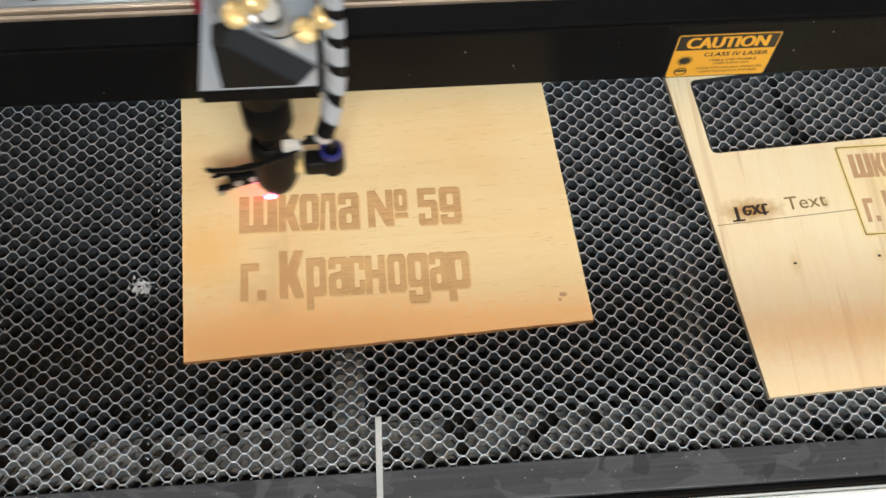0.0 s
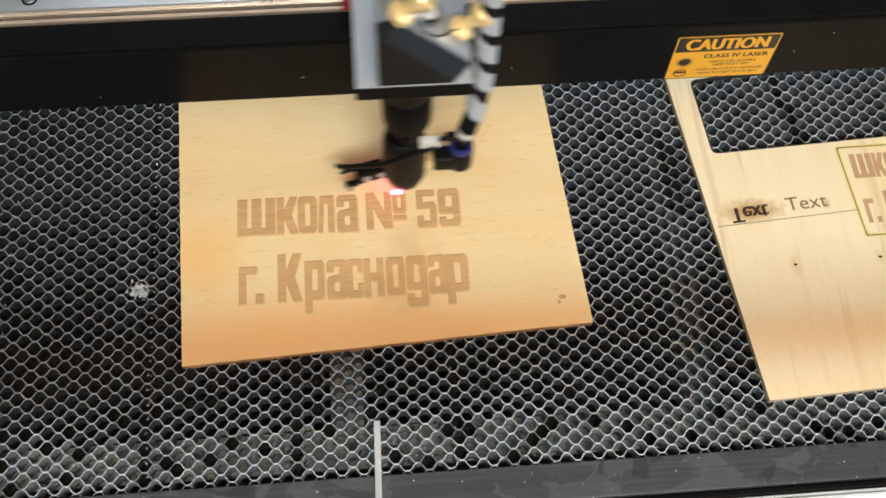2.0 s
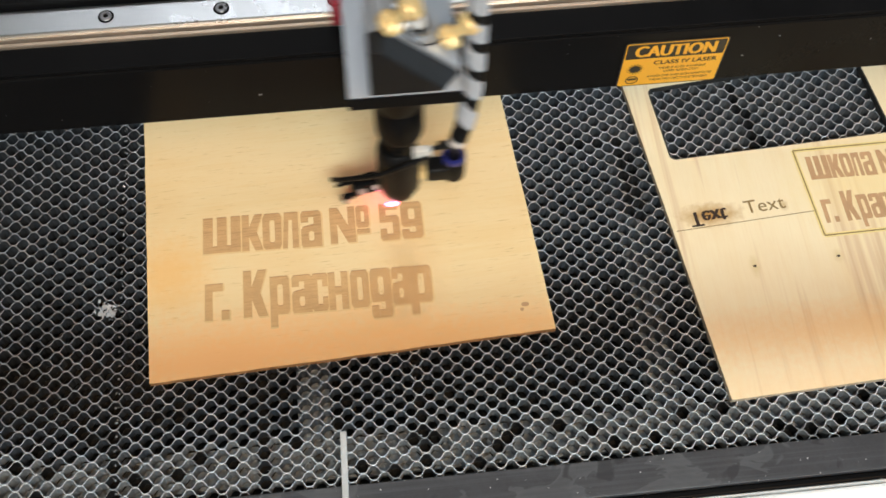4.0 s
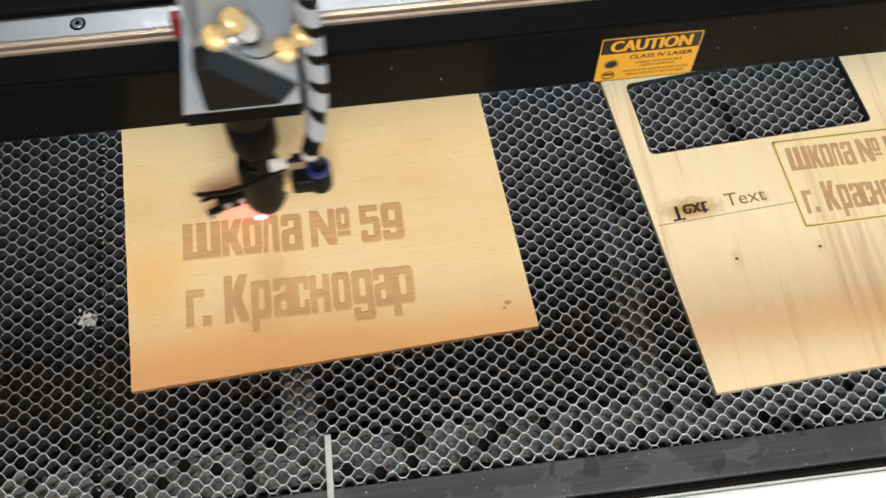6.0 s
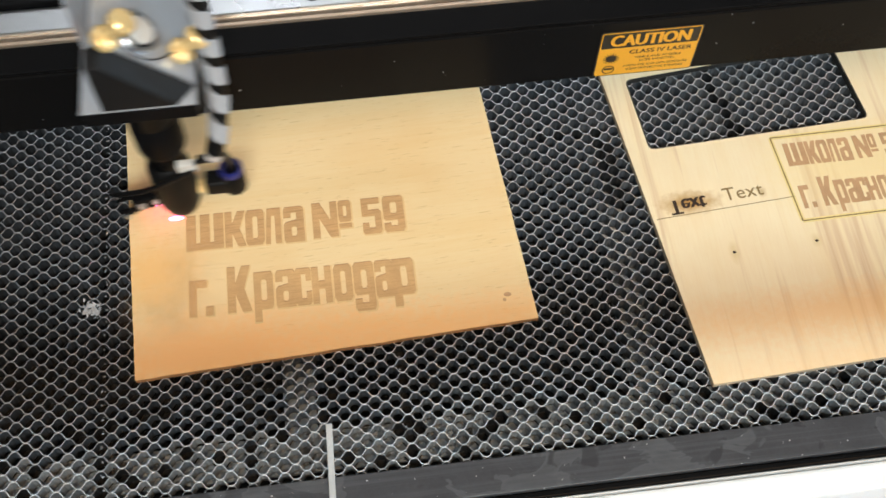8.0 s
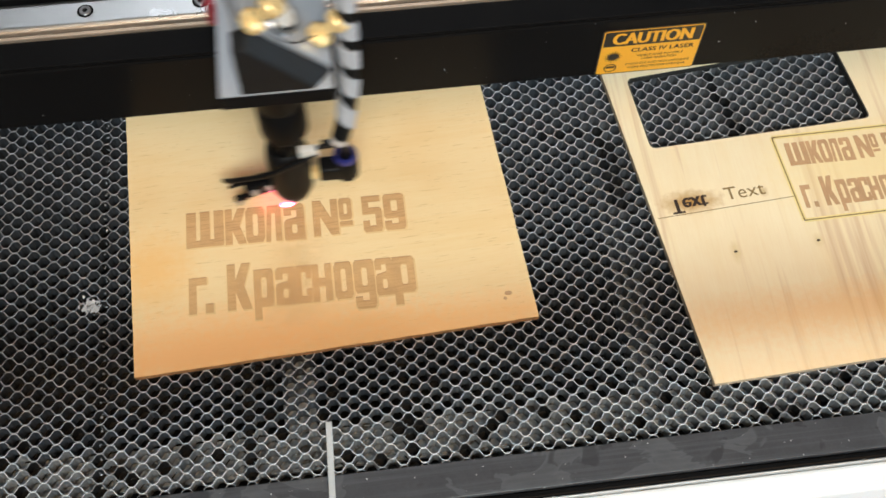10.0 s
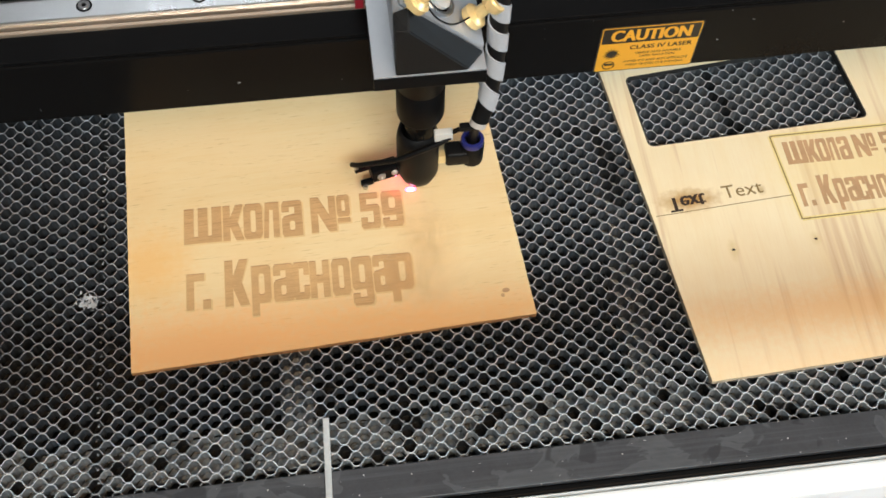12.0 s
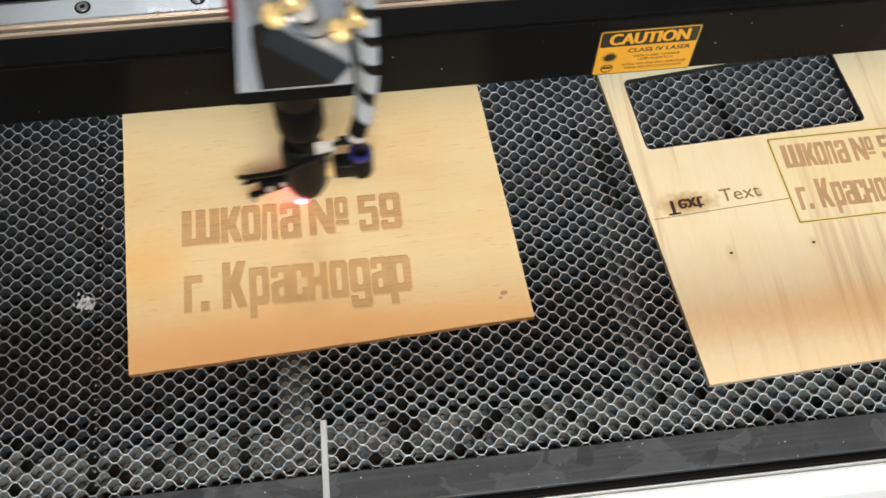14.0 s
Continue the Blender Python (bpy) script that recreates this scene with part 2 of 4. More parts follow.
def scanned(name, tone, dark, fade):
    """Wood burnt away in fine scan lines along x."""
    m = surface(name, tone, 0.75, 0.0, 1600, 0.16, 0.0002, 90)
    nt = m.node_tree
    b = nt.nodes["Principled BSDF"]
    old = b.inputs["Base Color"].links[0].from_socket
    scan = noise_tex(nt, coords(nt, (1, 24, 1)), 70, 3, 0.6)
    nt.links.new(mixc(nt, math_node(nt, "MULTIPLY", ramp(nt, scan, [(0.48, (0, 0, 0)), (0.68, (1, 1, 1))]), fade), old, dark), b.inputs["Base Color"])
    return m


ENGRAVE = scanned("engraved_wood", (0.55, 0.325, 0.145), (0.34, 0.188, 0.080), 0.70)
ENGRAVE_SOFT = scanned("smoke_veiled_engraving", (0.57, 0.345, 0.155), (0.42, 0.24, 0.10), 0.6)
ENGRAVE_PALE = surface("lightly_engraved_wood", (0.46, 0.28, 0.15), 0.75, 0.0, 1600, 0.2, 0.0002, 90)
# shade of the engraved recess, painted as a darker brown
RECESS_SHADE = surface("recess_shade", (0.38, 0.20, 0.09), 0.8, 0.0, 1600, 0.2, 0.0002, 90)
STAIN = surface("smoke_stained_wood", (0.69, 0.475, 0.23), 0.65, 0.0, 1600, 0.12, 0.0001, 120)
CHAR = surface("charred_wood", (0.028, 0.014, 0.009), 0.8, 0.0, 1600, 0.3, 0.0002, 200)
SCORE = surface("scorched_line", (0.20, 0.13, 0.045), 0.8, 0.0, 1600, 0.2, 0, 150)
STRIP_GREY = surface("dull_aluminium_strip", (0.50, 0.50, 0.50), 0.5, 0.2, 700, 0.12, 0.0001)
HALO = surface("yellowed_wood", (0.76, 0.62, 0.28), 0.6, 0.0, 1600, 0.08, 0, 120)
LINT = surface("pale_scrap", (0.40, 0.41, 0.43), 0.5, 0.0, 900, 0.2, 0.0002)
BEAD = surface("clear_bead", (0.42, 0.43, 0.46), 0.2, 0.3, 900, 0.1, 0)
SPOT = glow("laser_spot_glow", (1.0, 0.05, 0.16), 12.0)
SPOT_CORE = glow("laser_core_glow", (1.0, 0.42, 0.68), 14.0)
DIODE = glow("red_diode_glow", (1.0, 0.06, 0.20), 52.0)


def smoke():
    m = bpy.data.materials.new("brown_smoke")
    m.use_nodes = True
    nt = m.node_tree
    out = nt.nodes["Material Output"]
    nt.nodes.remove(nt.nodes["Principled BSDF"])
    v = coords(nt)
    g = nt.nodes.new("ShaderNodeTexGradient")
    g.gradient_type = "SPHERICAL"
    flat = nt.nodes.new("ShaderNodeVectorMath")
    flat.operation = "MULTIPLY"
    flat.inputs[1].default_value = (1, 1, 0)
    nt.links.new(v, flat.inputs[0])
    nt.links.new(flat.outputs[0], g.inputs[0])
    wisp = noise_tex(nt, v, 2.2, 3, 0.6, 0.8)
    a = math_node(nt, "MULTIPLY", math_node(nt, "MULTIPLY", g.outputs["Fac"], g.outputs["Fac"]), ramp(nt, wisp, [(0.3, (0.2, 0.2, 0.2)), (0.7, (1, 1, 1))]))
    a = math_node(nt, "MULTIPLY", a, 0.36)
    d, t, mx = nt.nodes.new("ShaderNodeBsdfDiffuse"), nt.nodes.new("ShaderNodeBsdfTransparent"), nt.nodes.new("ShaderNodeMixShader")
    d.inputs[0].default_value = (0.76, 0.42, 0.17, 1)
    nt.links.new(a, mx.inputs[0])
    nt.links.new(t.outputs[0], mx.inputs[1])
    nt.links.new(d.outputs[0], mx.inputs[2])
    nt.links.new(mx.outputs[0], out.inputs[0])
    return m


SMOKE = smoke()


# ---- mesh helpers ----
def part(name, bm, material, parent=None, label="", smooth=False, second=None):
    me = bpy.data.meshes.new(name)
    bmesh.ops.recalc_face_normals(bm, faces=bm.faces)
    bm.to_mesh(me)
    bm.free()
    me.materials.append(material)
    if second:
        me.materials.append(second)
    if smooth:
        for p in me.polygons:
            p.use_smooth = True
        me.set_sharp_from_angle(angle=radians(40))
    ob = new(name, me)
    if parent:
        ob.parent = parent
    if label:
        ob["label"] = label
    return ob


def empty(name, m, label, category, group="", kind=""):
    ob = new(name)
    ob.empty_display_size = 0.01
    ob.matrix_world = m
    return tagged(ob, label, category, group, kind)


def box(x0, x1, y0, y1, z0, z1, bevel=0.0, segs=2, bm=None):
    bm = bm or bmesh.new()
    r = bmesh.ops.create_cube(bm, size=1)
    vs = r["verts"]
    for v in vs:
        v.co = ((x0 + x1) / 2 + v.co.x * (x1 - x0), (y0 + y1) / 2 + v.co.y * (y1 - y0), (z0 + z1) / 2 + v.co.z * (z1 - z0))
    if bevel:
        es = list({e for v in vs for e in v.link_edges})
        bmesh.ops.bevel(bm, geom=es, offset=bevel, segments=segs, profile=0.5, affect="EDGES")
    return bm


def prism(outline, z0, z1, bevel=0.0, hole=None):
    """An upright slab over a flat outline, with an optional hole through it."""
    bm = bmesh.new()
    for loop in [outline] + ([hole] if hole else []):
        vs = [bm.verts.new((x, y, z0)) for x, y in loop]
        for a, b in zip(vs, vs[1:] + vs[:1]):
            bm.edges.new((a, b))
    bmesh.ops.triangle_fill(bm, use_beauty=True, use_dissolve=False, edges=list(bm.edges))
    r = bmesh.ops.extrude_face_region(bm, geom=list(bm.faces))
    for g in r["geom"]:
        if isinstance(g, bmesh.types.BMVert):
            g.co.z = z1
    if bevel:
        es = [e for e in bm.edges if len(e.link_faces) == 2 and e.calc_face_angle(0) > 1.0]
        bmesh.ops.bevel(bm, geom=es, offset=bevel, segments=2, affect="EDGES")
    return bm


def rounded(corners, r, n=5):
    out = []
    k = len(corners)
    for i in range(k):
        p, a, b = Vector(corners[i]), Vector(corners[i - 1]), Vector(corners[(i + 1) % k])
        s, e = p + (a - p).normalized() * r, p + (b - p).normalized() * r
        for j in range(n + 1):
            u = j / n
            q = s * (1 - u) ** 2 + p * 2 * u * (1 - u) + e * u * u
            out.append((q.x, q.y))
    return out


def lathe(profile, n=32, m=None, bm=None):
    """A body of revolution about z from (radius, height) pairs."""
    bm = bm or bmesh.new()
    rings = []
    made = []
    for r, z in profile:
        ring = [bm.verts.new((r * math.cos(2 * math.pi * i / n), r * math.sin(2 * math.pi * i / n), z)) for i in range(n)]
        rings.append(ring)
        made += ring
    for a, b in zip(rings, rings[1:]):
        for i in range(n):
            bm.faces.new((a[i], a[(i + 1) % n], b[(i + 1) % n], b[i]))
    if profile[0] != profile[-1]:
        bm.faces.new(rings[0][::-1])
        bm.faces.new(rings[-1])
    else:
        bmesh.ops.remove_doubles(bm, verts=made, dist=1e-7)
    if m:
        bmesh.ops.transform(bm, matrix=m, verts=[v for v in made if v.is_valid])
    return bm


def toward(a, b):
    """A pose at a whose z axis points to b."""
    d = Vector(b) - Vector(a)
    return Matrix.Translation(a) @ d.to_track_quat("Z", "Y").to_matrix().to_4x4()


def spline(points, n=12):
    pts = [Vector(p) for p in points]
    out = []
    for i in range(len(pts) - 1):
        p0, p1, p2, p3 = pts[max(i - 1, 0)], pts[i], pts[i + 1], pts[min(i + 2, len(pts) - 1)]
        for j in range(n):
            t = j / n
            out.append(0.5 * (2 * p1 + (p2 - p0) * t + (2 * p0 - 5 * p1 + 4 * p2 - p3) * t * t + (3 * p1 - p0 - 3 * p2 + p3) * t ** 3))
    out.append(pts[-1])
    return out


def frames_along(path):
    q = []
    side = Vector((0, 1, 0))
    for i, p in enumerate(path):
        d = (path[min(i + 1, len(path) - 1)] - path[max(i - 1, 0)]).normalized()
        side = (side - d * side.dot(d)).normalized()
        q.append((p, side, d.cross(side)))
    return q


def pipe(points, r, n=12, steps=10, bm=None):
    bm = bm or bmesh.new()
    rings = []
    for p, u, w in frames_along(spline(points, steps)):
        rings.append([bm.verts.new(p + r * (u * math.cos(2 * math.pi * i / n) + w * math.sin(2 * math.pi * i / n))) for i in range(n)])
    for a, b in zip(rings, rings[1:]):
        for i in range(n):
            bm.faces.new((a[i], a[(i + 1) % n], b[(i + 1) % n], b[i]))
    bm.faces.new(rings[0][::-1])
    bm.faces.new(rings[-1])
    return bm


def writing(name, text, x0, x1, y0, y1, z, material, parent, depth=0.0002, bold=0.0, m=None, label="", shear=0.0):
    """A line of raised lettering fitted into the box x0..x1, y0..y1 on the height z of its parent."""
    data = bpy.data.curves.new(name, "FONT")
    data.body, data.extrude, data.offset, data.resolution_u, data.shear = text, 0.5, bold, 3, shear
    tmp = new("lettering", data)
    bpy.context.view_layer.update()
    me = bpy.data.meshes.new_from_object(tmp.evaluated_get(bpy.context.evaluated_depsgraph_get()))
    bpy.data.objects.remove(tmp)
    co = np.array([v.co[:] for v in me.vertices])
    lo, hi = co.min(0), co.max(0)
    for v in me.vertices:
        u = (v.co - Vector(lo))
        v.co = (x0 + u.x / (hi[0] - lo[0]) * (x1 - x0), y0 + u.y / (hi[1] - lo[1]) * (y1 - y0), z + (depth if v.co.z > 0 else 0.0))
    if m:
        me.transform(m)
    me.materials.append(material)
    ob = new(name, me)
    ob.parent = parent
    if label:
        ob["label"] = label
    return ob


# ---- the room round the machine ----
def room():
    for name, b, mat in (
        ("floor", (-3, 3, -3, 3, -1.0, -0.95), FLOOR_MAT),
        ("ceiling", (-3, 3, -3, 3, 1.7, 1.8), WALL_PAINT),
        ("wall_north", (-3, 3, 3, 3.1, -0.95, 1.7), WALL_PAINT),
        ("wall_south", (-3, 3, -3.1, -3, -0.95, 1.7), WALL_PAINT),
        ("wall_west", (-3.1, -3, -3, 3, -0.95, 1.7), WALL_PAINT),
        ("wall_east", (3, 3.1, -3, 3, -0.95, 1.7), WALL_PAINT),
    ):
        tagged(part(name, box(*b), mat), "plain painted workshop " + name.split("_")[0], name.split("_")[0], kind="structure")


room()


# ---- the machine: tray, honeycomb bed, front rail, white front ----
COMB_H = 0.0095
COL, ROW = 0.01057, 0.0076
FRONT_Y = -0.0350
BEAM_Y, BEAM_Z = 0.113, 0.0697


def tray():
    t = empty("machine_tray", pose(0.15, 0.1, -0.12), "sooty black sheet-metal tray under the honeycomb bed", "tray", kind="structure")
    inv = Matrix.Translation((-0.15, -0.1, 0.12))

    def put(name, bm, mat, label=""):
        bmesh.ops.transform(bm, matrix=inv, verts=bm.verts)
        return part(name, bm, mat, t, label)

    put("tray_floor", box(-0.35, 0.75, -0.082, 0.60, -0.125, -0.12), DARK_SHEET)
    put("tray_side", box(-0.355, -0.35, -0.082, 0.60, -0.12, 0.16), DARK_SHEET)
    put("tray_side", box(0.75, 0.755, -0.082, 0.60, -0.12, 0.16), DARK_SHEET)
    put("tray_back", box(-0.355, 0.755, 0.60, 0.605, -0.12, 0.20), DARK_SHEET)
    put("front_ledge", box(-0.35, 0.75, -0.0545, -0.034, -COMB_H - 0.003, -COMB_H - 0.0005), GREY_SHEET, "grey sheet-metal ledge carrying the bed")
    for x in (-0.115, 0.0735, 0.2555, 0.44):
        put("support_bar", box(x, x + 0.0165, -0.034, 0.50, -COMB_H - 0.006, -COMB_H - 0.0005), BAR, "grey support bar under the bed")


tray()


COMB_X, COMB_Y = -0.017 - COL * 16.5, -0.0655
GLUE = [-0.0165 + s * COL * 7.15 for s in range(-2, 3)]
BURNT = ((0.2660, 0.0950, 0.0032, 0.0230), (0.2470, 0.1220, 0.0200, 0.0030), (0.3460, 0.1160, 0.0050, 0.0050), (0.3420, 0.1290, 0.0045, 0.0090), (0.3370, 0.1440, 0.0045, 0.0100))


def cell_centre(row, n):
    return COMB_X + (n + (0.5 if row % 2 == 0 else 0.0)) * COL, COMB_Y + (row + 0.5) * ROW / 2


def cell_dirt_and_shade(row, n):
    """0 for bare foil, 1 for a cell burnt black; soot and painted light share the scale."""
    x, y = cell_centre(row, n)
    # rail-lip shade painted onto the front row of cells
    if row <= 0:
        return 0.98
    if any(abs(x - bx) < wx and abs(y - by) < wy for bx, by, wx, wy in BURNT):
        return 0.90
    rnd = random.Random(row * 1009 + n * 31 + 5).random()
    if any(abs(x - g) < COL * 0.30 for g in GLUE):
        return 0.80 + 0.15 * rnd
    # front zone toned brighter, putting light from the pale ledge into the foil
    into_front = FRONT_Y + 0.006 * noise.noise(Vector((x * 30, 0.7, 2.0))) - y + 0.006 * (rnd - 0.5)
    if into_front > 0:
        return 0.97 if rnd < 0.16 - into_front * 6 else 0.27 + 0.22 * rnd * rnd
    near = max(0.0, 1 + into_front / 0.030)
    # weaker light on the left, stronger on the right, put into foil tone
    return 0.66 + 0.10 * rnd - 0.16 * near - max(-0.15, min(0.17, 0.75 * (x - 0.12))) + (0.25 if rnd > 0.86 and near > 0.3 else 0.0)


def ribbon(k, x0, x1, y, phase):
    """One corrugated foil strip on edge; neighbours touch at their crests."""
    per = 12
    n = int((x1 - x0) / COL * per)
    half, amp = 0.00015, ROW / 4 - 0.00015
    bm = bmesh.new()
    film = bm.faces.layers.float.new("dirt_and_shade")
    rows = []
    for i in range(n + 1):
        x = x0 + i * COL / per
        w = math.cos(2 * math.pi * (i / per + phase))
        s = math.tanh(1.7 * w) / math.tanh(1.7)
        d = noise.noise_vector(Vector((x * 22, y * 22, 0.3))) * 0.0011
        slope = -math.sin(2 * math.pi * (i / per + phase)) * 1.5 / math.cosh(1.7 * w) ** 2
        nrm = Vector((-slope, 1)).normalized() * half
        cx, cy = x + d.x, y + amp * s + d.y
        h = 0.00012 * noise.noise(Vector((x * 130, y * 130, 1)))
        rows.append([bm.verts.new((cx + a * nrm.x, cy + a * nrm.y, z)) for a, z in ((-1, -COMB_H), (-1, h), (1, h), (1, -COMB_H))])
    for i, (a, b) in enumerate(zip(rows, rows[1:])):
        u = (i + 0.5) / per
        for j in range(3):
            f = bm.faces.new((a[j], a[j + 1], b[j + 1], b[j]))
            f.material_index = 0 if j == 1 else 1
            row = k - 1 if j == 0 or (j == 1 and k % 2) else k
            f[film] = cell_dirt_and_shade(row, math.floor(u if row % 2 == 0 else u + 0.5))
    return bm


def honeycomb():
    h = empty("honeycomb_bed", pose(0, 0, 0), "aluminium honeycomb cutting bed, grey and slightly sooty", "laser bed")
    y, k = COMB_Y, 0
    while y < 0.30:
        part("foil_strip", ribbon(k, COMB_X, 0.52, y, 0.5 * (k % 2)), FOIL, h, second=CELL_WALL)
        y += ROW / 2
        k += 1
    # glue beads down every seventh column
    bm = bmesh.new()
    rnd = random.Random(4)
    for s, x in enumerate(GLUE):
        for r in range(34):
            yy = -0.062 + r * ROW + (ROW / 2 if s % 2 else 0.0)
            d = noise.noise_vector(Vector((x * 22, yy * 22, 0.3))) * 0.0011
            for i in range(2):
                m = Matrix.Translation((x + d.x + rnd.uniform(-1, 1) * 9e-4, yy + d.y + rnd.uniform(-1, 1) * 9e-4, -0.0012 - rnd.random() * 0.0012))
                m = m @ Matrix.Rotation(rnd.uniform(0, 3), 4, "Z") @ Matrix.Diagonal((rnd.uniform(0.4, 0.9), rnd.uniform(0.7, 1.5), 1, 1))
                bmesh.ops.create_icosphere(bm, subdivisions=1, radius=0.00065 if i == 0 else 0.0004, matrix=m)
    tagged(part("bonding_glue", bm, BEAD, h, "small clear glue beads in the cells"), kind="stuff")
    # black discs at the bottom of the blackest cells, painted rail shade in row 0
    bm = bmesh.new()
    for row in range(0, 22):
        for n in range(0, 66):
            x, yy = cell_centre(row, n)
            if cell_dirt_and_shade(row, n) > 0.78:
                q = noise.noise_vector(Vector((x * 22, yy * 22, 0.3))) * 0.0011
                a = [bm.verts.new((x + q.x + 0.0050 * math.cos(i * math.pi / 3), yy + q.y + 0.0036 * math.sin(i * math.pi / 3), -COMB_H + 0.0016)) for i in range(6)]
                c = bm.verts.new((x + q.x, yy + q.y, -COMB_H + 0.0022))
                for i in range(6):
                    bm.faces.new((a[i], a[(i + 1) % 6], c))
    tagged(part("black_fill", bm, BLACK_FILL, h, "black discs at the bottom of the darkest cells"), kind="stuff")


honeycomb()


def front_rail():
    r = empty("front_rail", pose(0.15, -0.07, -0.02), "worn black metal rail along the front of the bed", "rail", kind="structure")
    inv = Matrix.Translation((-0.15, 0.07, 0.02))

    def put(name, bm, mat, label=""):
        bmesh.ops.transform(bm, matrix=inv, verts=bm.verts)
        return part(name, bm, mat, r, label)

    put("rail_top", box(-0.35, 0.75, -0.0795, -0.0613, -0.012, 0.0008, 0.0006), RAIL_BLACK)
    put("rail_lip", box(-0.35, 0.75, -0.0838, -0.0798, -0.020, -0.0016, 0.0012, 3), BLACK_GLOSS)
    put("edge_trim", box(-0.35, 0.75, -0.0850, -0.0840, -0.012, -0.0022, 0.0004), STRIP_GREY, "thin grey edge trim")
    w = part("machine_front", box(-0.60, 1.0, -0.0990, -0.0852, -0.30, -0.004, 0.002), WHITE)
    tagged(w, "white powder-coated front panel of the machine", "machine panel", kind="structure")
    low = part("machine_front_lower", box(-0.60, 1.0, -0.160, -0.0992, -0.30, -0.030, 0.004), SHADED_WHITE)
    tagged(low, "lower front panel of the machine, its shade painted in as pale grey", "machine panel", kind="structure")
    d = part("machine_cabinet", box(-0.62, 1.02, -0.40, 0.62, -0.95, -0.301), WHITE)
    tagged(d, "white sheet-metal cabinet of the machine", "machine cabinet", kind="structure")


front_rail()


# unseen bar on posts, added to shade a band across the boards
def shade_frame():
    f = empty("shade_frame", pose(0.2, -0.30, -0.004), "unseen black frame added to cast a soft shade band over the boards", "lid frame", kind="structure")
    for bm, name in ((box(-0.75, 0.75, 0.0795, 0.1045, 0.262, 0.276, 0.003), "front_bar"), (box(-0.75, -0.72, 0.077, 0.107, -0.297, 0.262, 0.003), "post"), (box(0.72, 0.75, 0.077, 0.107, -0.297, 0.262, 0.003), "post")):
        part(name, bm, BLACK_ANOD, f)


shade_frame()


# ---- the gantry ----
def gantry():
    g = empty("gantry_beam", pose(0.15, 0.13, BEAM_Z), "glossy black gantry beam carrying a steel linear rail", "gantry")
    inv = Matrix.Translation((-0.15, -0.13, -BEAM_Z))

    def put(name, bm, mat, label="", smooth=False, parent=None):
        bmesh.ops.transform(bm, matrix=inv, verts=bm.verts)
        return part(name, bm, mat, parent or g, label, smooth)

    x0, x1 = -0.34, 0.74
    put("front_cover", box(x0, x1, BEAM_Y, BEAM_Y + 0.004, BEAM_Z, 0.1125, 0.0008), BLACK_GLOSS, "glossy black front cover")
    put("top_cover", box(x0, x1, BEAM_Y + 0.001, 0.1295, 0.1128, 0.1150, 0.0007), BLACK_ANOD, "satin black top cover")
    put("beam_core", box(x0, x1, BEAM_Y + 0.0045, 0.160, BEAM_Z + 0.002, 0.1125), BLACK_ANOD)
    put("rail_base", box(x0, x1, 0.1297, 0.1317, 0.1127, 0.1165, 0.0004), TAN, "rail flank, tan reflection painted into its colour")
    put("rail_groove", box(x0, x1, 0.1317, 0.1330, 0.1127, 0.1150), BLACK_ANOD)
    rail = put("linear_rail", box(x0, x1, 0.1344, 0.1486, 0.1127, 0.1190, 0.0006), STEEL, "bright steel linear guide rail")
    put("rail_flank", box(x0, x1, 0.1331, 0.1343, 0.1127, 0.1172), TAN)
    put("back_cover", box(x0, x1, 0.1500, 0.185, 0.1128, 0.124, 0.001), BLACK_ANOD)
    for i in range(-6, 13):
        x = 0.0035 + i * 0.0540
        m = inv @ Matrix.Translation((x, 0.1414, 0.1190))
        prof = [(0.0029, 0.0002), (0.0029, 0.0005), (0.0025, 0.0009), (0.0013, 0.0009), (0.0013, 0.0003), (0.0029, 0.0002)]
        part("rail_screw", lathe(prof, 20, m), SCREW, rail, "steel socket screw", True)
        # flat black disc in place of a recess, painted for its shade
        rm = bmesh.new()
        lathe([(0.0038, 0.00008), (0.0038, 0.00016), (0.0003, 0.00016)], 24, m, rm)
        part("counterbore", rm, BLACK_ANOD, rail, "black disc painting in the screw recess's shade")
    return g


gantry()


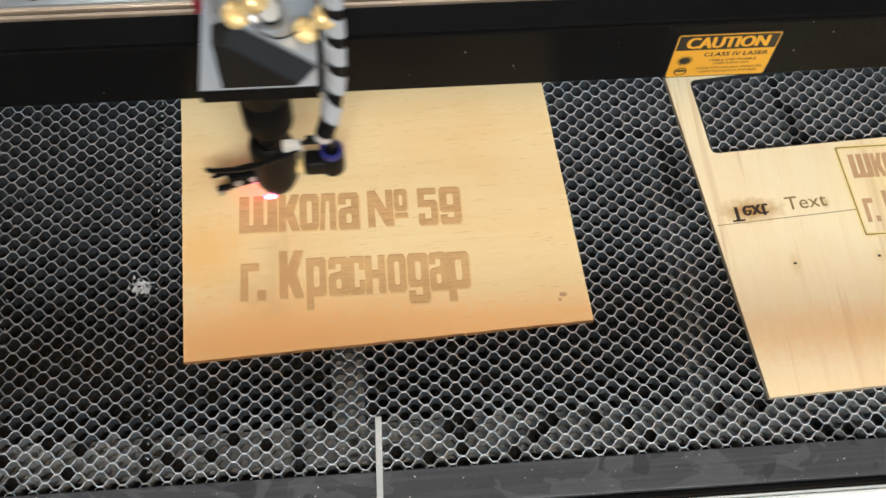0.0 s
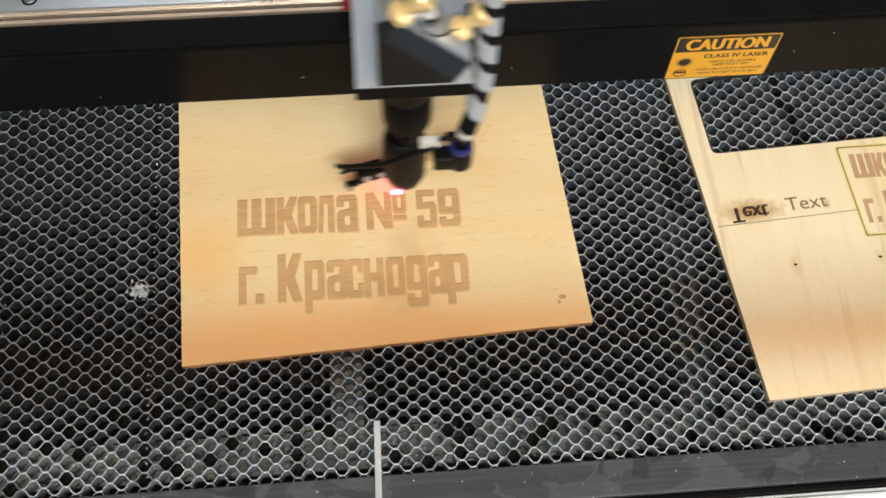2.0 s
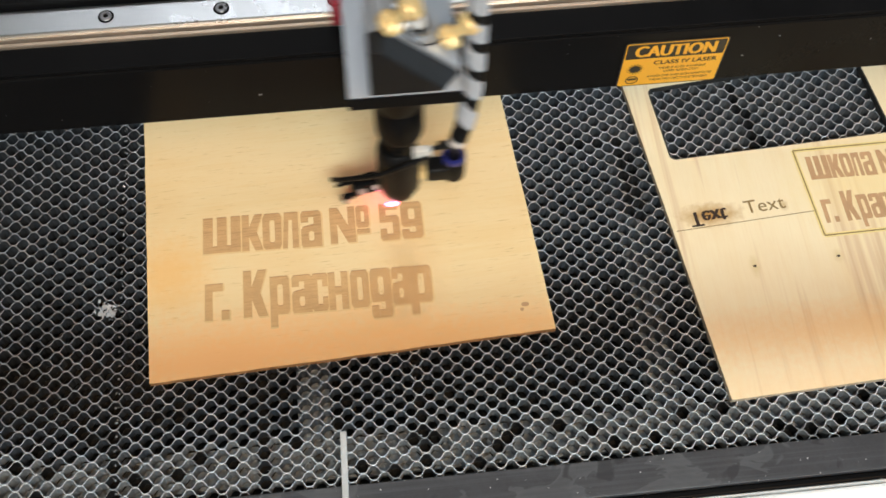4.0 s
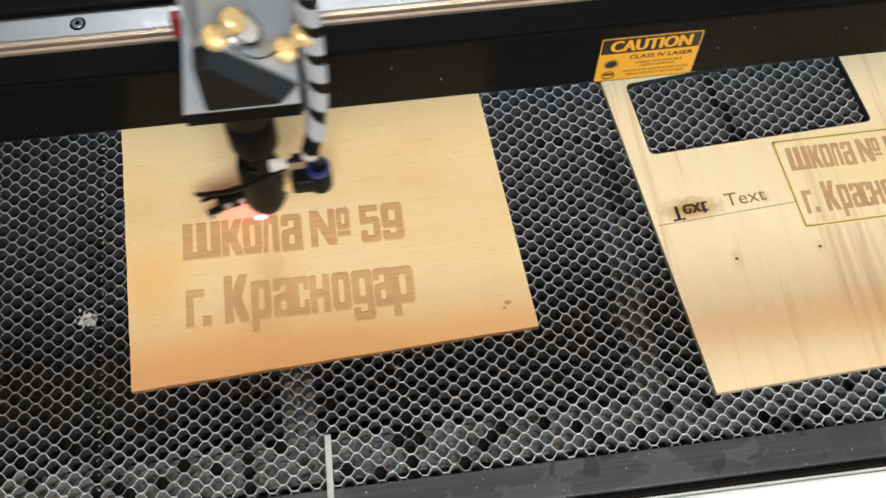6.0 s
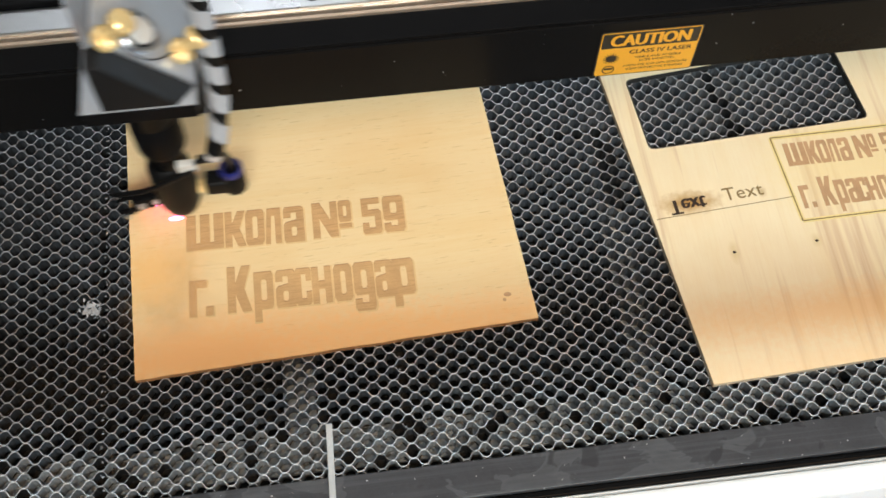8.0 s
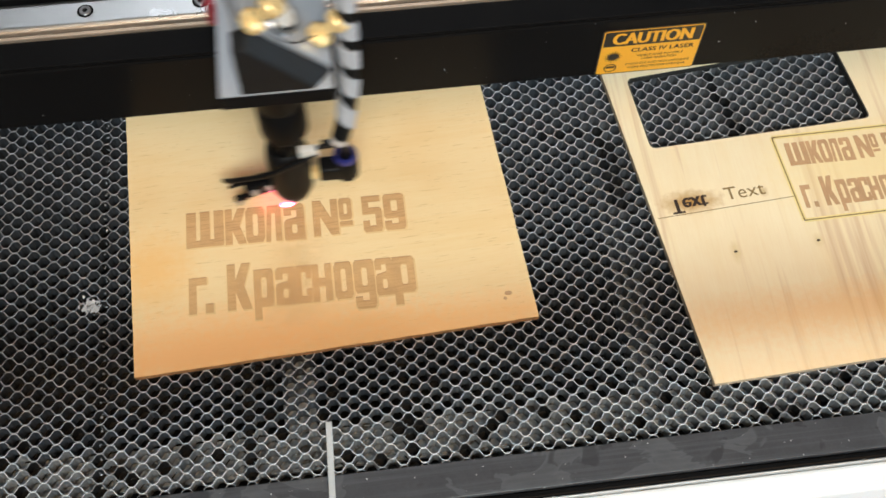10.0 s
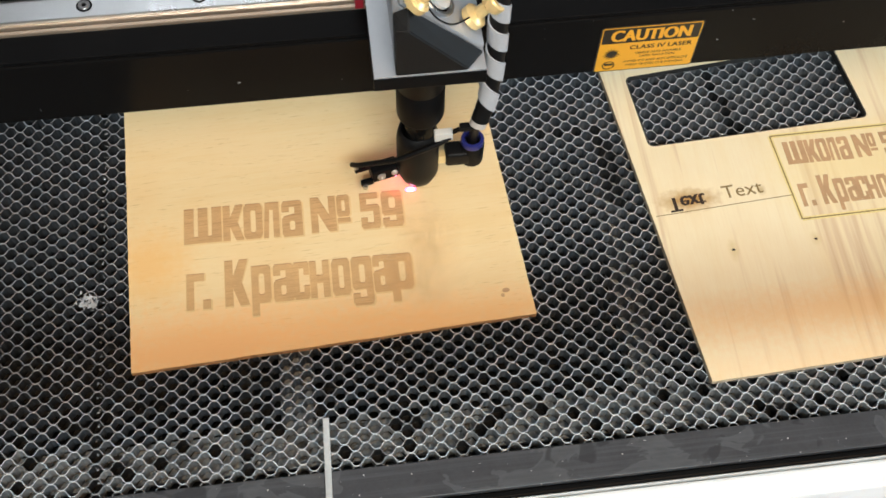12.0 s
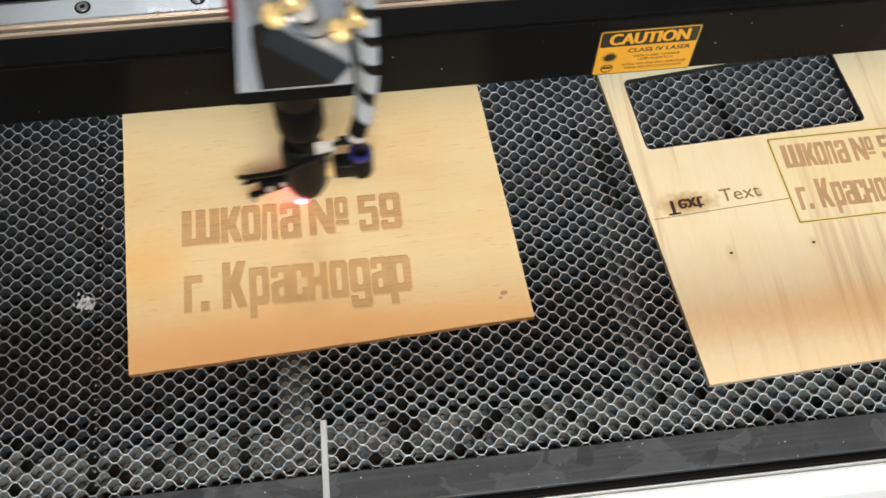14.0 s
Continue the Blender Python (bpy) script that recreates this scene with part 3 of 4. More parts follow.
def caution_sign():
    s = empty("caution_sign", pose(0.25, BEAM_Y - 0.0001, 0.0700), "yellow and black laser caution sticker on the black beam", "warning sign")
    W, H = 0.0520, 0.0355
    up = Matrix.Rotation(radians(90), 4, "X")  # flat x, y -> upright x, z facing -y

    def put(name, bm, mat, label=""):
        bmesh.ops.transform(bm, matrix=up, verts=bm.verts)
        return part(name, bm, mat, s, label)

    put("border", prism(rounded([(0, 0), (W, 0), (W, H), (0, H)], 0.0018), 0, 0.0002), INK)
    put("panel", prism(rounded([(0.0007, 0.0007), (W - 0.0007, 0.0007), (W - 0.0007, H - 0.0007), (0.0007, H - 0.0007)], 0.0014), 0.0002, 0.0003), YELLOW, "yellow sticker face")
    put("banner", prism(rounded([(0.0013, 0.0228), (W - 0.0013, 0.0228), (W - 0.0013, H - 0.0013), (0.0013, H - 0.0013)], 0.0008), 0.0003, 0.0004), INK, "black banner")
    for i in range(3):
        writing("lettering", "CAUTION", 0.0055 + i * 0.0005, W - 0.0065 + i * 0.0005, 0.0243, H - 0.0026, 0.0004, YELLOW, s, 0.0001 + i * 0.00002, 0.0, up, "yellow heading")
    for i in range(2):
        writing("lettering", "CLASS IV LASER", 0.0165 + i * 0.0002, W - 0.0035 + i * 0.0002, 0.0172, 0.0203, 0.0003, INK, s, 0.0001 + i * 0.00002, 0.0, up)
    writing("lettering", "VISIBLE AND INVISIBLE", 0.0200, W - 0.0080, 0.0131, 0.0147, 0.0003, INK, s, 0.0001, 0.0, up)
    writing("lettering", "LASER RADIATION", 0.0230, W - 0.0110, 0.0104, 0.0120, 0.0003, INK, s, 0.0001, 0.0, up)
    writing("lettering", "AVOID EYE AND SKIN EXPOSURE", 0.0150, W - 0.0035, 0.0066, 0.0082, 0.0003, INK, s, 0.0001, 0.0, up)
    writing("lettering", "WEAR PROTECTIVE EYEWEAR", 0.0165, W - 0.0050, 0.0036, 0.0052, 0.0003, INK, s, 0.0001, 0.0, up)
    # sunburst
    star = []
    for i in range(32):
        a, r = math.pi * i / 16, 0.0045 if i % 2 else 0.0023
        star.append((0.0078 + r * math.cos(a), 0.0143 + r * math.sin(a)))
    put("sunburst", prism(star, 0.0003, 0.0004), INK)
    # goggles: a ring with a bar
    ring = [(0.0075 + 0.0033 * math.cos(2 * math.pi * i / 24), 0.0052 + 0.0033 * math.sin(2 * math.pi * i / 24)) for i in range(24)]
    hole = [(0.0075 + 0.0027 * math.cos(2 * math.pi * i / 24), 0.0052 + 0.0027 * math.sin(2 * math.pi * i / 24)) for i in range(24)]
    put("goggles_ring", prism(ring, 0.0003, 0.0004, hole=hole), INK)
    put("goggles_bar", prism(rounded([(0.0052, 0.0050), (0.0098, 0.0050), (0.0098, 0.0066), (0.0052, 0.0066)], 0.0006), 0.0003, 0.0004), INK)


caution_sign()


# ---- the boards ----


ENGRAVED = (
    ("Ш", 0.0280, 0.0482, 0.0708, 0.0922), ("к", 0.0490, 0.0602, 0.0706, 0.0922), ("о", 0.0602, 0.0704, 0.0704, 0.0920), ("л", 0.0708, 0.0795, 0.0702, 0.0918), ("а", 0.0810, 0.0921, 0.0698, 0.0916),
    ("N", 0.0968, 0.1105, 0.0705, 0.0922), ("o", 0.1112, 0.1182, 0.0790, 0.0922), ("-", 0.1112, 0.1182, 0.0752, 0.0776), ("5", 0.1240, 0.1345, 0.0698, 0.0920), ("9", 0.1358, 0.1472, 0.0698, 0.0920),
    ("Г", 0.0288, 0.0382, 0.0315, 0.0522), (".", 0.0375, 0.0415, 0.0315, 0.0365), ("К", 0.0490, 0.0615, 0.0315, 0.0582), ("р", 0.0630, 0.0732, 0.0248, 0.0535), ("а", 0.0745, 0.0850, 0.0315, 0.0532),
    ("с", 0.0850, 0.0935, 0.0315, 0.0532), ("H", 0.0938, 0.1042, 0.0315, 0.0530), ("о", 0.1055, 0.1152, 0.0315, 0.0530), ("g", 0.1160, 0.1270, 0.0245, 0.0530), ("а", 0.1275, 0.1370, 0.0312, 0.0528), ("р", 0.1370, 0.1485, 0.0248, 0.0526),
)


def slot(x0, x1, y0, y1, c=0.05):
    return [(x0 + c, y0), (x1 - c, y0), (x1, y0 + c), (x1, y1 - c), (x1 - c, y1), (x0 + c, y1), (x0, y1 - c), (x0, y0 + c)]


BOWL = [(0.1, 0), (0.9, 0), (1, 0.08), (1, 0.93), (0.9, 1), (0.1, 1), (0, 0.93), (0, 0.40), (0.1, 0.33), (0.66, 0.33), (0.66, 0.15), (0.34, 0.15), (0.34, 0.24), (0, 0.24), (0, 0.08)]
EM = [(0, 0), (0.34, 0), (0.34, 0.38), (0.62, 0), (1, 0), (0.70, 0.5), (0.98, 1), (0.62, 1), (0.34, 0.63), (0.34, 1), (0, 1)]
# heavy condensed letters in a unit square: outline, hole
GLYPHS = {
    "Ш": ([(0, 0), (1, 0), (1, 1), (0.74, 1), (0.74, 0.17), (0.63, 0.17), (0.63, 1), (0.37, 1), (0.37, 0.17), (0.26, 0.17), (0.26, 1), (0, 1)], None),
    "к": (EM, None),
    "К": (EM, None),
    "о": (slot(0, 1, 0, 1, 0.12), slot(0.36, 0.64, 0.17, 0.83)),
    "o": (slot(0, 1, 0, 1, 0.12), slot(0.36, 0.64, 0.22, 0.78)),
    "л": ([(0, 0), (0.30, 0), (0.40, 0.80), (0.62, 0.80), (0.62, 0), (1, 0), (1, 1), (0.14, 1)], None),
    "а": ([(0.08, 0), (1, 0), (1, 0.92), (0.9, 1), (0.1, 1), (0, 0.92), (0, 0.70), (0.36, 0.70), (0.36, 0.84), (0.63, 0.84), (0.63, 0.62), (0.1, 0.56), (0, 0.48), (0, 0.08)], slot(0.36, 0.63, 0.15, 0.44)),
    "N": ([(0, 0), (0.28, 0), (0.28, 0.55), (0.68, 0), (1, 0), (1, 1), (0.72, 1), (0.72, 0.45), (0.32, 1), (0, 1)], None),
    "-": ([(0, 0), (1, 0), (1, 1), (0, 1)], None),
    ".": ([(0, 0), (1, 0), (1, 1), (0, 1)], None),
    "5": ([(0.1, 0), (0.9, 0), (1, 0.08), (1, 0.58), (0.9, 0.66), (0.34, 0.66), (0.34, 0.84), (0.95, 0.84), (0.95, 1), (0, 1), (0, 0.50), (0.66, 0.50), (0.66, 0.15), (0.34, 0.15), (0.34, 0.30), (0, 0.30), (0, 0.08)], None),
    "9": (BOWL, slot(0.34, 0.66, 0.50, 0.84)),
    "g": (BOWL, slot(0.36, 0.64, 0.45, 0.85)),
    "Г": ([(0, 0), (0.42, 0), (0.42, 0.80), (1, 0.80), (1, 1), (0, 1)], None),
    "р": ([(0, 0), (0.36, 0), (0.36, 0.24), (0.9, 0.24), (1, 0.31), (1, 0.92), (0.9, 1), (0, 1)], slot(0.36, 0.66, 0.40, 0.85)),
    "с": ([(0.1, 0), (0.9, 0), (1, 0.08), (1, 0.35), (0.66, 0.35), (0.66, 0.16), (0.36, 0.16), (0.36, 0.84), (0.66, 0.84), (0.66, 0.65), (1, 0.65), (1, 0.92), (0.9, 1), (0.1, 1), (0, 0.92), (0, 0.08)], None),
    "H": ([(0, 0), (0.34, 0), (0.34, 0.40), (0.66, 0.40), (0.66, 0), (1, 0), (1, 1), (0.66, 1), (0.66, 0.60), (0.34, 0.60), (0.34, 1), (0, 1)], None),
}


def engraved_letter(ch, x0, x1, y0, y1, z, parent, m, mat=None, edge=True):
    """One heavy burnt-in letter; with edge, a smoke-stained margin and a darker rim that paints in the recess's shade.
    """
    line, hole = GLYPHS[ch]
    passes = [(0.0, 0.0, 0.0, 0.00012, mat or ENGRAVE, "brown engraved letter")]
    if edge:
        passes += [(0.0006, 0.0003, -0.0003, 0.00003, STAIN, "faint smoke stain round the letter"), (-0.00005, 0.0, 0.00055, 0.00008, RECESS_SHADE, "darker upper rim, the recess's shade painted in")]
    letter = None
    lift = 0.000003 * (len(parent.children) % 7)
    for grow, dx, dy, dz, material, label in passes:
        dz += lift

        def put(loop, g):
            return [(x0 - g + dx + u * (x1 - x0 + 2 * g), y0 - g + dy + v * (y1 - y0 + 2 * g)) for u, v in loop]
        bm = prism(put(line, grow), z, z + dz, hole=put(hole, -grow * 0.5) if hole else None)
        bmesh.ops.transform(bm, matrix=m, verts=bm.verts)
        ob = part("engraved_letter" if letter is None else "stain_and_shade_margin", bm, material, letter or parent, label)
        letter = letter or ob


def main_board():
    b = empty("engraved_board", pose(0, 0, 0.0001, rz=2.75), "pale pine plywood board being engraved with two lines of lettering", "wooden board")
    back = Matrix.Rotation(radians(-2.75), 2)
    corners = [tuple(back @ Vector(p)) for p in ((0.0005, 0.0), (0.2106, 0.0098), (0.1982, 0.1898), (-0.0059, 0.1890))]
    edge = []
    rnd = random.Random(2)
    for (xa, ya), (xb, yb) in zip(corners, corners[1:] + corners[:1]):
        for i in range(24):
            u = i / 24
            j = 0.00016 if 0 < i else 0.0
            edge.append((xa + (xb - xa) * u + rnd.uniform(-j, j), ya + (yb - ya) * u + rnd.uniform(-j, j)))
    part("core", prism(edge, 0.0, BOARD - 0.0008), PLY_EDGE, b, "darker scorched plywood edge")
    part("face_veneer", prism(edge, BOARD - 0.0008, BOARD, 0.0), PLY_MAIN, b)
    turn = Matrix.Rotation(radians(-2.75), 4, "Z")
    z = BOARD
    for ch, x0, x1, y0, y1 in ENGRAVED:
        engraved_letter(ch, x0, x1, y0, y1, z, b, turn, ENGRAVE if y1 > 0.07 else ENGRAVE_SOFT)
    # a small knot
    k = bmesh.new()
    lathe([(0.0016, 0), (0.0013, 0.0001), (0.0002, 0.00012)], 14, turn @ Matrix.Translation((0.1965, 0.0250, z)) @ Matrix.Diagonal((1.3, 0.8, 1, 1)), k)
    lathe([(0.0010, 0), (0.0008, 0.0001), (0.0002, 0.00012)], 12, turn @ Matrix.Translation((0.1945, 0.0222, z)), k)
    part("knot", k, ENGRAVE_PALE, b, "small brown knot")


main_board()


def line(p, q, width, z, h=0.00008):
    p, q = Vector(p), Vector(q)
    n = Vector((-(q - p).y, (q - p).x)).normalized() * width / 2
    return prism([tuple(p - n), tuple(q - n), tuple(q + n), tuple(p + n)], z, z + h)


def scrap_board():
    b = empty("scrap_board", pose(0.294, -0.038, 0.0001), "pale birch plywood test board with a cut-out and burnt lettering", "wooden board")

    def loc(x, y):
        return (x - 0.294, y + 0.038)

    outline = [loc(*p) for p in ((0.294, -0.038), (0.520, -0.028), (0.520, 0.235), (0.2645, 0.235))]
    cut = rounded([loc(*p) for p in ((0.2912, 0.1052), (0.4228, 0.1120), (0.4160, 0.1665), (0.2868, 0.1545))], 0.004)
    part("core", prism(outline, 0.0, BOARD - 0.0008, hole=cut), PALE_EDGE, b, "pale sawn plywood edge")
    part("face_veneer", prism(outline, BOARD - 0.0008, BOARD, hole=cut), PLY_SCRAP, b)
    mid = Vector((sum(p[0] for p in cut) / len(cut), sum(p[1] for p in cut) / len(cut)))
    inner = [tuple(Vector(p) + (mid - Vector(p)).normalized() * 0.0007) for p in cut]
    # edge is charred; the extra black paints in the shade beside the cut
    part("cut_edge", prism([tuple(Vector(p) - (mid - Vector(p)).normalized() * 0.00025) for p in cut], 0.0002, BOARD + 0.00005, hole=inner), BLACK_FILL, b, "charred edge of the cut-out, blackened further by painted shade")
    z = BOARD
    rect = [(0.3617, 0.1047), (0.3659, 0.0497), (0.4920, 0.0523), (0.4880, 0.1062)]
    for p, q in zip(rect, rect[1:] + rect[:1]):
        part("scorch_halo", line(loc(*p), loc(*q), 0.0026, z, 0.00004), HALO, b, "yellowed wood beside the cut")
        part("scored_line", line(loc(*p), loc(*q), 0.0007, z), SCORE, b, "brown scored outline")
    part("scored_line", line(loc(0.2853, 0.0600), loc(0.3655, 0.0655), 0.0004, z), SCORE, b)
    level = Matrix(((1, -0.03, 0, 0), (0.018, 1, 0, 0), (0, 0, 1, 0), (0, 0, 0, 1)))
    skew = Matrix(((1, -0.075, 0, 0), (0.075, 1, 0, 0), (0, 0, 1, 0), (0, 0, 0, 1)))
    at = Matrix.Translation((*loc(0.3690, 0.0565), 0)) @ level @ Matrix.Diagonal((0.60, 0.705, 1, 1)) @ Matrix.Translation((-0.0285, -0.0305, 0))
    for ch, x0, x1, y0, y1 in ENGRAVED:
        engraved_letter(ch, x0, x1, y0, y1, z, b, at, ENGRAVE_PALE, False)
    flip = Matrix.Diagonal((1, -1, 1, 1))
    for i in range(4):
        me = writing("burnt_lettering", "Text", i * 0.0003, 0.0205 + i * 0.0003, -0.0090, 0.0, z, CHAR, b, 0.0001 + i * 0.00002, 0.0, None, "charred lettering upside down")
        me.data.transform(Matrix.Translation((*loc(0.2945, 0.0615), 0)) @ skew @ flip)
        me.data.flip_normals()
    writing("burnt_lettering", "Text", 0.0, 0.0230, 0.0, 0.0080, z, SCORE, b, 0.0001, 0.0, Matrix.Translation((*loc(0.3260, 0.0670), 0)) @ skew, "brown burnt lettering")
    for x, y in ((0.3232, 0.0352), (0.3700, 0.0368)):
        bm = lathe([(0.0009, 0), (0.0008, 0.0001), (0.0002, 0.0001)], 12, Matrix.Translation((*loc(x, y), z)) @ Matrix.Diagonal((1.2, 0.8, 1, 1)))
        part("burn_hole", bm, CHAR, b, "small charred hole")


scrap_board()


# ---- loose bits on the bed ----
def strip():
    bm = box(-0.0016, 0.0016, -0.30, 0.0, 0.0, 0.0022, 0.0003)
    ob = part("metal_strip", bm, STRIP_GREY)
    ob.matrix_world = pose(0.0965, -0.0345, 0.0012, rz=-1.6)
    tagged(ob, "thin pale metal strip lying over the front rail", "strip")


def lint():
    bm = bmesh.new()
    bmesh.ops.create_grid(bm, x_segments=22, y_segments=16, size=0.5)
    for v in bm.verts:
        q = noise.noise_vector(Vector((v.co.x * 5, v.co.y * 5, 3.1))) * 0.0022
        v.co = Vector((v.co.x * 0.0125 + q.x, v.co.y * 0.0080 + q.y, 0.0018 + abs(q.z) * 1.3))
    gone = [f for f in bm.faces if noise.noise(f.calc_center_median() * 520) > 0.10 or f.calc_center_median().length > 0.0062 + 0.0035 * noise.noise(f.calc_center_median() * 400)]
    bmesh.ops.delete(bm, geom=gone, context="FACES")
    bmesh.ops.solidify(bm, geom=list(bm.faces), thickness=0.00012)
    lo = min(v.co.z for v in bm.verts)
    for v in bm.verts:
        v.co.z -= lo
    ob = part("plastic_scrap", bm, LINT, smooth=True)
    ob.matrix_world = pose(-0.0235, 0.0440, 0.0001, rz=-40)
    tagged(ob, "crumpled pale scrap of film on the honeycomb", "scrap")


strip()
lint()


# ---- the laser head, which runs along the gantry ----
HEAD_Y = 0.0985


def laser_head():
    h = empty("laser_head", pose(0.05, HEAD_Y, 0.0), "laser engraving head with black nozzle, aluminium mount and brass knobs", "laser head")

    def put(name, bm, mat, label="", smooth=False, parent=None):
        bmesh.ops.transform(bm, matrix=Matrix.Translation((0, -HEAD_Y, 0)), verts=bm.verts)
        return part(name, bm, mat, parent or h, label, smooth)

    put("under_plate", box(-0.0200, 0.0315, 0.0765, 0.112, 0.1200, 0.1283, 0.0005), BLACK_ANOD, "black mounting plate")
    put("mount_plate", box(-0.0197, 0.0312, 0.0770, 0.135, 0.1284, 0.1294, 0.0002), ALU, "grey aluminium plate")
    # prism block with its sloping face to the right
    upright = Matrix(((1, 0, 0, 0), (0, 0, 1, 0), (0, 1, 0, 0), (0, 0, 0, 1)))
    near = [(-0.0098, 0.1295), (0.0225, 0.1295), (0.0225, 0.1310), (-0.0037, 0.1600), (-0.0098, 0.1612)]
    far = [(-0.0098, 0.1295), (0.0308, 0.1295), (0.0308, 0.1312), (-0.0035, 0.1650), (-0.0098, 0.1625)]
    tri = bmesh.new()
    ends = [[tri.verts.new((x, y, z)) for x, z in loop] for loop, y in ((near, 0.0770), (far, 0.0862))]
    tri.faces.new(ends[0])
    tri.faces.new(ends[1][::-1])
    for a in range(5):
        tri.faces.new((ends[0][a], ends[0][(a + 1) % 5], ends[1][(a + 1) % 5], ends[1][a]))
    bmesh.ops.bevel(tri, geom=list(tri.edges), offset=0.0005, segments=2, affect="EDGES")
    put("mirror_block", tri, SATIN, "black wedge-shaped mirror block")
    body = prism([(-0.0098, 0.1295), (0.0296, 0.1295), (0.0296, 0.1305), (-0.0075, 0.1655), (-0.0090, 0.1900), (-0.0098, 0.1900)], 0.0868, 0.1250, 0.0006)
    bmesh.ops.transform(body, matrix=upright, verts=body.verts)
    put("mirror_holder", body, ALU, "grey aluminium mirror holder")

    def on_slope(u, y, up=0.0):
        """u runs down the slope, y into the machine."""
        return Matrix.Translation((0.0115 + 0.724 * u + 0.69 * up, y, 0.1485 - 0.69 * u + 0.724 * up))

    tilt = toward((0, 0, 0), (0.69, 0, 0.724))
    slab = prism(rounded([(-0.0222, -0.0255), (0.0222, -0.0255), (0.0222, 0.0255), (-0.0222, 0.0255)], 0.002), 0, 0.0022, 0.0003)
    basis = Matrix(((0, 0.724, 0.69, 0.0115), (1, 0, 0, 0.1090), (0, -0.69, 0.724, 0.1487), (0, 0, 0, 1)))
    bmesh.ops.transform(slab, matrix=basis, verts=slab.verts)
    put("mirror_plate", slab, ALU, "grey aluminium mirror plate")
    seat = on_slope(-0.0050, 0.1000, 0.0022) @ tilt @ Matrix.Diagonal((0.85, 0.85, 1, 1))
    ring = put("mirror_ring", lathe([(0.0125, 0), (0.0125, 0.0020), (0.0118, 0.0026), (0.0104, 0.0026), (0.0100, 0.0020), (0.0100, 0), (0.0125, 0)], 40, seat), STEEL, "steel mirror ring", True)
    # black disc for the bore's shade, pale disc for the mirror's bright reflection
    put("mirror_bore", lathe([(0.0099, 0), (0.0099, 0.0006), (0.0001, 0.0006)], 32, seat), BLACK_ANOD, "black disc painting in the bore's shade", True, ring)
    put("mirror_glass", lathe([(0.0080, 0.0004), (0.0080, 0.0022), (0.0001, 0.0022)], 32, seat @ Matrix.Translation((0.0012, -0.0018, 0))), CREAM, "pale disc painting in the mirror's bright reflection", True, ring)
    knob = [(0.0022, 0), (0.0052, 0.0004), (0.0054, 0.0034), (0.0047, 0.0040), (0.0027, 0.0050), (0.0026, 0.0100), (0.0046, 0.0110), (0.0052, 0.0118), (0.0052, 0.0150), (0.0045, 0.0158), (0.0012, 0.0158)]
    for u, y in ((-0.0205, 0.0872), (0.0165, 0.0975), (-0.012, 0.126)):
        k = put("brass_knob", lathe([(r * 1.12, z * 1.12) for r, z in knob], 24, on_slope(u, y, 0.0034) @ tilt), BRASS, "brass adjusting knob", True)
        put("knob_stud", lathe([(0.0016, 0), (0.0016, 0.0060)], 12, on_slope(u, y, 0.0) @ tilt), BRASS, "", True, k)
    wire = [on_slope(u, y, up).translation for u, y, up in ((-0.0150, 0.0880, 0.0060), (-0.0060, 0.0870, 0.0034), (0.0040, 0.0885, 0.0034), (0.0120, 0.0940, 0.0070))]
    put("earth_wire", pipe(wire, 0.0004, 8, 8), BLACK_RUBBER, "thin black wire", True)
    put("red_bracket", box(-0.0245, -0.0203, 0.1270, 0.1320, 0.1178, 0.1330, 0.0004), RED, "red carriage bracket")
    put("carriage", box(-0.0195, 0.0310, 0.1330, 0.1560, 0.1200, 0.1280, 0.0008), BLACK_ANOD, "black rail carriage")

    # lens tube and nozzle
    at = Matrix.Translation((0.0022, HEAD_Y, 0))
    high = Matrix.Translation((0.0036, HEAD_Y, 0))
    put("lens_tube", lathe([(0.0100, 0.0675), (0.0118, 0.0700), (0.0122, 0.0720), (0.0122, 0.0950), (0.0120, 0.0953), (0.0122, 0.0956), (0.0122, 0.1198), (0.0080, 0.1198)], 40, high), BLACK_ANOD, "black lens tube", True)
    put("inner_tube", lathe([(0.0084, 0.0300), (0.0084, 0.0690)], 36, high), BLACK_GLOSS, "black inner tube", True)
    put("nozzle", lathe([(0.0050, 0.0080), (0.0072, 0.0080), (0.0090, 0.0105), (0.0112, 0.0170), (0.0114, 0.0230), (0.0112, 0.0480), (0.0102, 0.0535), (0.0086, 0.0550), (0.0086, 0.0500), (0.0050, 0.0300), (0.0050, 0.0080)], 40, at), BLACK_RUBBER, "black air nozzle", True)
    # air inlet
    along = toward((0.0120, 0.0990, 0.0240), (0.03, 0.0990, 0.0240))
    put("brass_inlet", lathe([(0.0042, 0), (0.0042, 0.0048), (0.0036, 0.0052)], 6, along), BRASS, "brass inlet nut")
    e = put("air_elbow", box(0.0172, 0.0330, 0.0955, 0.1055, 0.0185, 0.0295, 0.0018, 3), BLACK_RUBBER, "black push-in elbow fitting", True)
    put("elbow_socket", lathe([(0.0050, 0.0140), (0.0064, 0.0150), (0.0066, 0.0290), (0.0060, 0.0300), (0.0046, 0.0300)], 28, Matrix.Translation((0.0322, 0.1015, 0.0022))), BLACK_RUBBER, "", True, e)
    put("blue_collar", lathe([(0.0044, 0.0302), (0.0062, 0.0302), (0.0064, 0.0330), (0.0058, 0.0340), (0.0044, 0.0340), (0.0040, 0.0310), (0.0044, 0.0302)], 28, Matrix.Translation((0.0322, 0.1015, 0.0022))), BLUE, "dark blue release collar", True, e)
